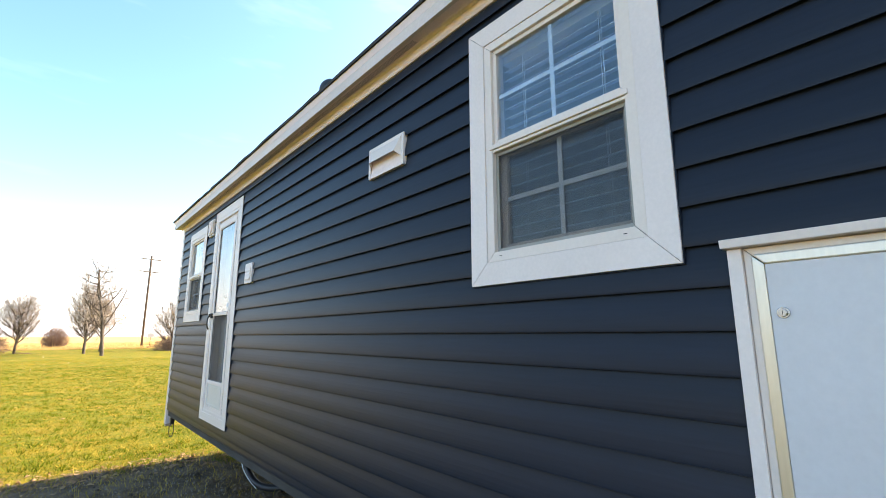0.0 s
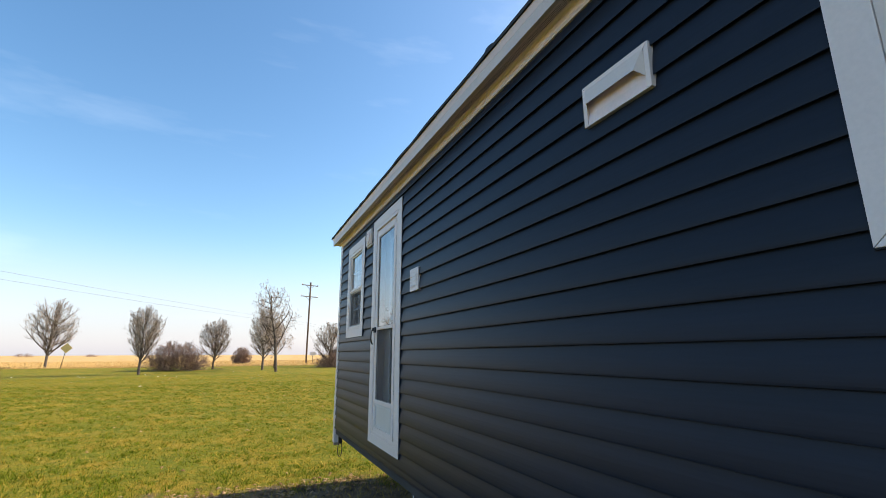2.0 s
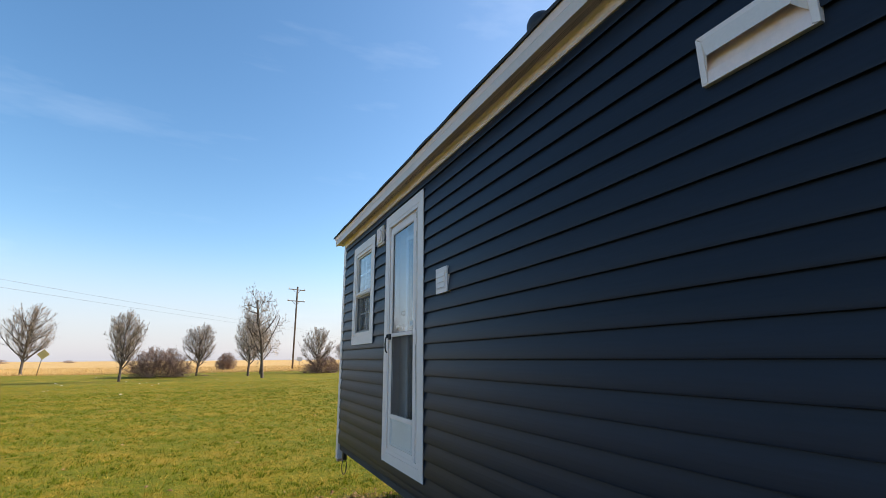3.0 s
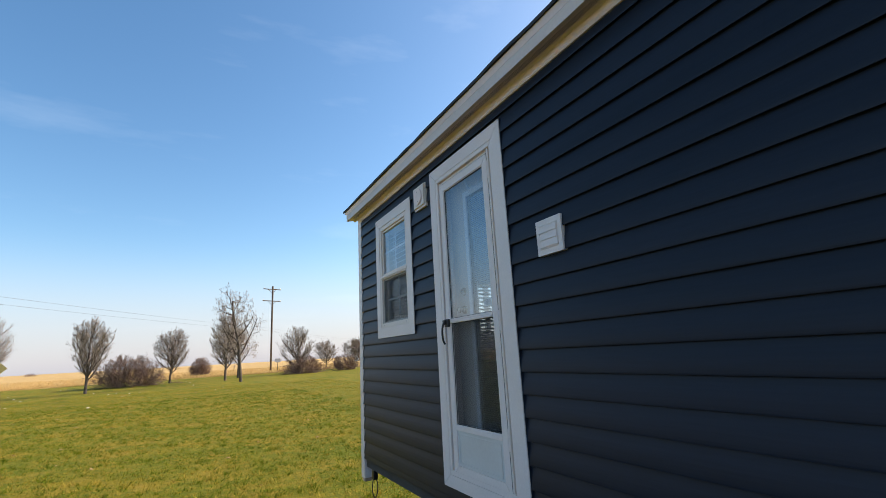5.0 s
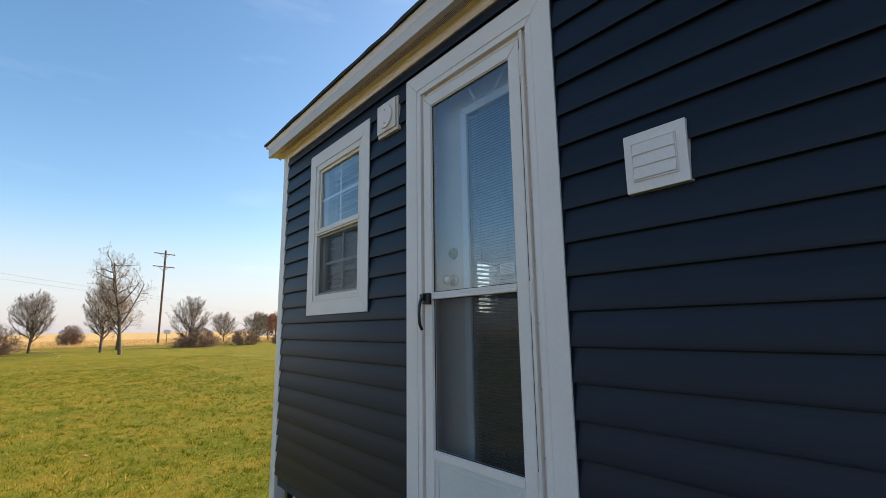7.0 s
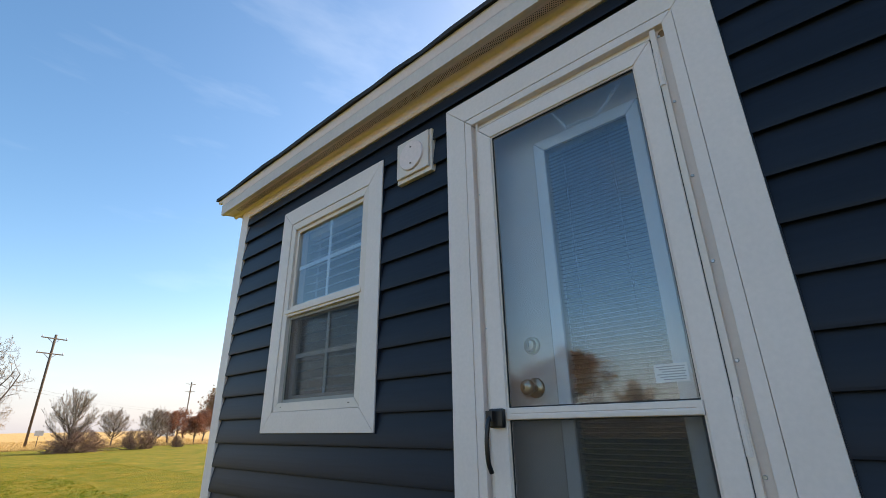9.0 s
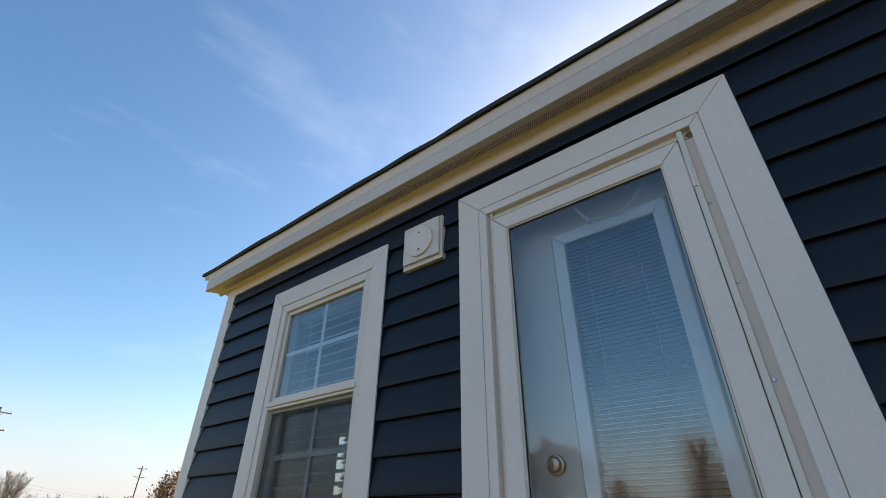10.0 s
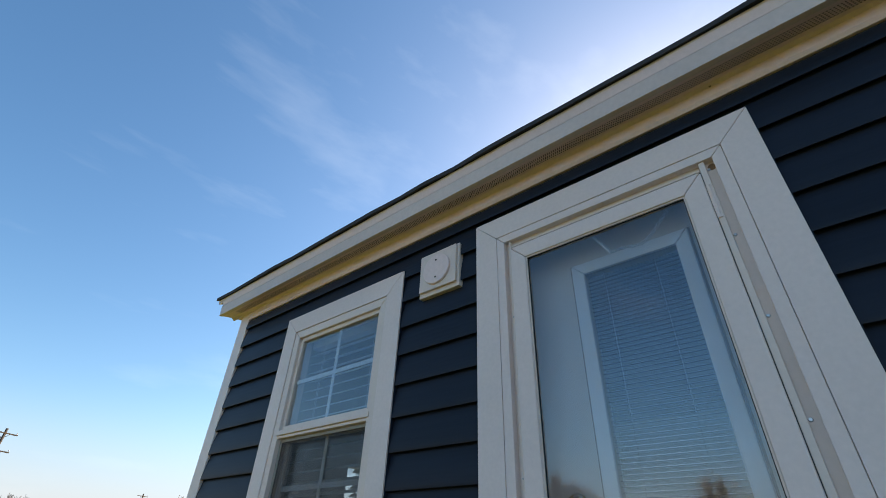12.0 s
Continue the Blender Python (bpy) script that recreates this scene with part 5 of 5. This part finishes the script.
# trees across the lawn, met in the door's and windows' glass
tree("oak_tree", (-36.0, 25.0, 0), 8.2, 10.5, 51, "oak with thinning orange-brown leaves", "round", OAKLEAF, 9000, 0.13, "orange-brown leaves", group="oaks")
tree("bare_tree", (-39.0, 13.0, 0), 8.3, 5.6, 52, bare, group="bare lawn trees")
tree("bare_tree", (-37.0, 19.0, 0), 5.2, 4.2, 53, bare, group="bare lawn trees")
tree("oak_tree", (-41.0, 34.0, 0), 7.0, 6.0, 54, "oak with thinning orange-brown leaves", "round", OAKLEAF, 6000, 0.13, "orange-brown leaves", group="oaks")


# ---- power poles, lines, signs, far house ----
LINE = Vector((math.sin(radians(33)), math.cos(radians(33)), 0))
ARM = Vector((0.93, 0.37, 0)).normalized()


def power_pole(at, height):
    at = Vector(at)
    ob = empty("power_pole", at, "tall wooden power pole with two crossarms", "power pole", "power poles")
    under(ob, "pole", tube([at + Vector((0, 0, z)) for z in (-0.1, height * 0.5, height)], 0.15, 10), POLEWOOD)
    for dz, half in ((0.55, 1.55), (2.5, 1.6)):
        c = at + Vector((0, 0, height - dz))
        m = Matrix.Translation(c - LINE * 0.2) @ Matrix.Rotation(math.atan2(ARM.y, ARM.x), 4, "Z") @ Matrix.Diagonal((half * 2, 0.11, 0.13, 1))
        bm = bmesh.new()
        bmesh.ops.create_cube(bm, size=1, matrix=m)
        arm = under(ob, "crossarm", bm, POLEWOOD)
        for s in (-1, 1):
            bm = bmesh.new()
            disc(bm, c - LINE * 0.2 + ARM * s * (half - 0.1) + Vector((0, 0, 0.065)), (0, 0, 1), 0.07, 0.05, 0.22, 10)
            under(arm, "insulator", bm, GRID)
            under(arm, "brace", tube([c - LINE * 0.22 + ARM * s * half * 0.5, c - LINE * 0.17 - Vector((0, 0, 0.65))], 0.03, 6), STEEL)
    return ob


P1, P2, P0 = Vector((11.0, 83.0, 0)), Vector((52.0, 146.0, 0)), Vector((-54.6, -17.8, 0))
power_pole(P1, 13.8)
power_pole(P2, 14.2)
power_pole(P0, 13.8)


def wire(a, b, sag, radius=0.009):
    pts = [a.lerp(b, k / 24) - Vector((0, 0, sag * 4 * (k / 24) * (1 - k / 24))) for k in range(25)]
    me_ob = part("power_line", tube(pts, radius, 5), WIRE, None)
    return tagged(me_ob, "thin grey power line between the poles", "power line", "power lines")


up = Vector((0, 0, 1))
for z0, z1 in ((9.6, 6.4), (10.4, 6.8)):
    wire(P0 + up * z0, P1 + up * z1, 1.0)
    wire(P1 + up * z1, P2 + up * z1, 0.7)

rsn = empty("road_sign", (-18.6, 70.0, 0), "yellow diamond road sign on a leaning post", "road sign", "road signs")
under(rsn, "post", tube([(-18.75, 70.0, -0.05), (-18.45, 70.0, 2.5)], 0.04, 6), STEEL)
bm = bmesh.new()
bmesh.ops.create_cube(bm, size=1, matrix=Matrix.Translation((-18.45, 69.93, 2.35)) @ Matrix.Rotation(radians(45), 4, "Y") @ Matrix.Diagonal((0.85, 0.012, 0.85, 1)))
under(rsn, "plate", bm, SIGN)
rs2 = empty("road_sign", (12.2, 84.0, 0), "small white road sign on a post", "road sign", "road signs")
under(rs2, "post", tube([(12.2, 84.0, -0.05), (12.2, 84.0, 2.0)], 0.04, 6), STEEL)
under(rs2, "plate", box(11.75, 12.65, 83.92, 83.94, 1.35, 1.95), SIGNBACK)

fh = empty("far_house", (56, 172, 0), "low white house far behind the trees", "house")
under(fh, "wall", box(53.5, 58.5, 170, 175, 0, 2.2), HOUSEWHITE)
under(fh, "roof", prism(bmesh.new(), [(169.6, 2.2), (172.5, 3.4), (175.4, 2.2)], 53.1, 58.9), FARROOF)
for x in (54.4, 56.8):
    under(fh, "window", box(x, x + 1.0, 169.95, 169.99, 0.8, 1.7), DARKPANE)
for x, y, h, w, s in ((-168, 520, 3.6, 20, 61), (-122, 530, 2.8, 13, 62)):
    bush("far_grove", (x, y, 0), h, w, s, "far low grove on the horizon", 30)


# ---- siding boards ----
def course_profile(z0, x, s, top):
    """Cross-section (x, z) of one lapped course whose wall face is at x; s: outward sign."""
    t = min(z0 + COURSE + 0.010, top)
    lo = [(0.0020, t - z0), (0.0078, 0.088), (0.0122, 0.066), (0.0154, 0.046), (0.0174, 0.029), (0.0185, 0.016), (0.0188, 0.007), (0.0183, 0.001),
          (0.0165, 0.0), (0.0145, 0.001), (0.0145, 0.011), (0.0005, 0.011), (0.0005, t - z0)]
    return [(x + s * u, z0 + v) for u, v in lo if v <= t - z0]


def spans(z0, z1):
    """Free stretches of the long wall at a course, between the openings' trims."""
    cuts = sorted((r[0] + 0.02, r[1] - 0.02) for r in (WIN1, WIN2, DOOR, HATCH) if z1 > r[2] + 0.06 and z0 < r[3] - (0.06 if r is not HATCH else 0.01))
    y, out = SOUTH + 0.05, []
    for a, b in cuts:
        out.append((y, a))
        y = b
    out.append((y, NORTH - 0.05))
    return out


rows = int((FRIEZE - BUTT) / COURSE) + 1
for k in range(-1, rows):
    z0 = BUTT + k * COURSE if k >= 0 else BOTTOM
    top = FRIEZE + 0.004 if k >= 0 else BUTT + 0.004
    poly = course_profile(z0, WALL, -1, top)
    for a, b in spans(z0, min(z0 + COURSE, top)):
        if b - a > 0.05:
            under(wall_w, "siding_board", prism(bmesh.new(), poly, a, b, "y"), SIDING)


def cut_profile(poly, lo, hi):
    """The part of a course's cross-section between two heights."""
    out = []
    for i, (x, z) in enumerate(poly):
        px, pz = poly[i - 1]
        for edge in sorted((lo, hi), key=lambda e: abs(e - pz)):
            if (pz - edge) * (z - edge) < 0:
                f = (edge - pz) / (z - pz)
                out.append((px + (x - px) * f, edge))
        if lo <= z <= hi:
            out.append((x, z))
    return out


for k in range(rows):
    z0 = BUTT + k * COURSE
    top = FRIEZE + 0.004
    z1 = min(z0 + COURSE, top)
    poly = course_profile(z0, WALL, -1, top)
    for r in (WIN1, WIN2, DOOR):
        if not (z1 > r[2] + 0.06 and z0 < r[3] - 0.06):
            continue
        for lo, hi in ((r[3] + 0.0004, z0 + COURSE + 0.010), (z0 - 0.001, r[2] - 0.0004)):
            if lo < z1 - 0.003 and hi > z0 + 0.004:
                under(wall_w, "siding_board", prism(bmesh.new(), cut_profile(poly, lo, hi), r[0] + 0.0202, r[1] - 0.0202, "y"), SIDING)
rest_e, rest_n, rest_s = bmesh.new(), bmesh.new(), bmesh.new()
for k in range(rows):
    z0 = BUTT + k * COURSE
    top = FRIEZE + 0.004
    prism(rest_e, course_profile(z0, BACK, 1, top), SOUTH + 0.05, NORTH - 0.05, "y")
    poly_s = [(u, v) for u, v in course_profile(z0, SOUTH, -1, top)]
    prism(rest_s, poly_s, WALL + 0.08, BACK - 0.02, "x")
    poly_n = [(u, v) for u, v in course_profile(z0, NORTH, 1, top)]
    if z0 + COURSE < END_WINDOW[2] - 0.06 or z0 > END_WINDOW[3] + 0.06:
        prism(rest_n, poly_n, WALL + 0.08, BACK - 0.02, "x")
    else:
        prism(rest_n, poly_n, WALL + 0.08, END_WINDOW[0] - 0.08, "x")
        prism(rest_n, poly_n, END_WINDOW[1] + 0.08, BACK - 0.02, "x")
for w, bm in ((wall_e, rest_e), (wall_n, rest_n), (wall_s, rest_s)):
    tagged(under(w, "siding", bm, SIDING), kind="stuff")
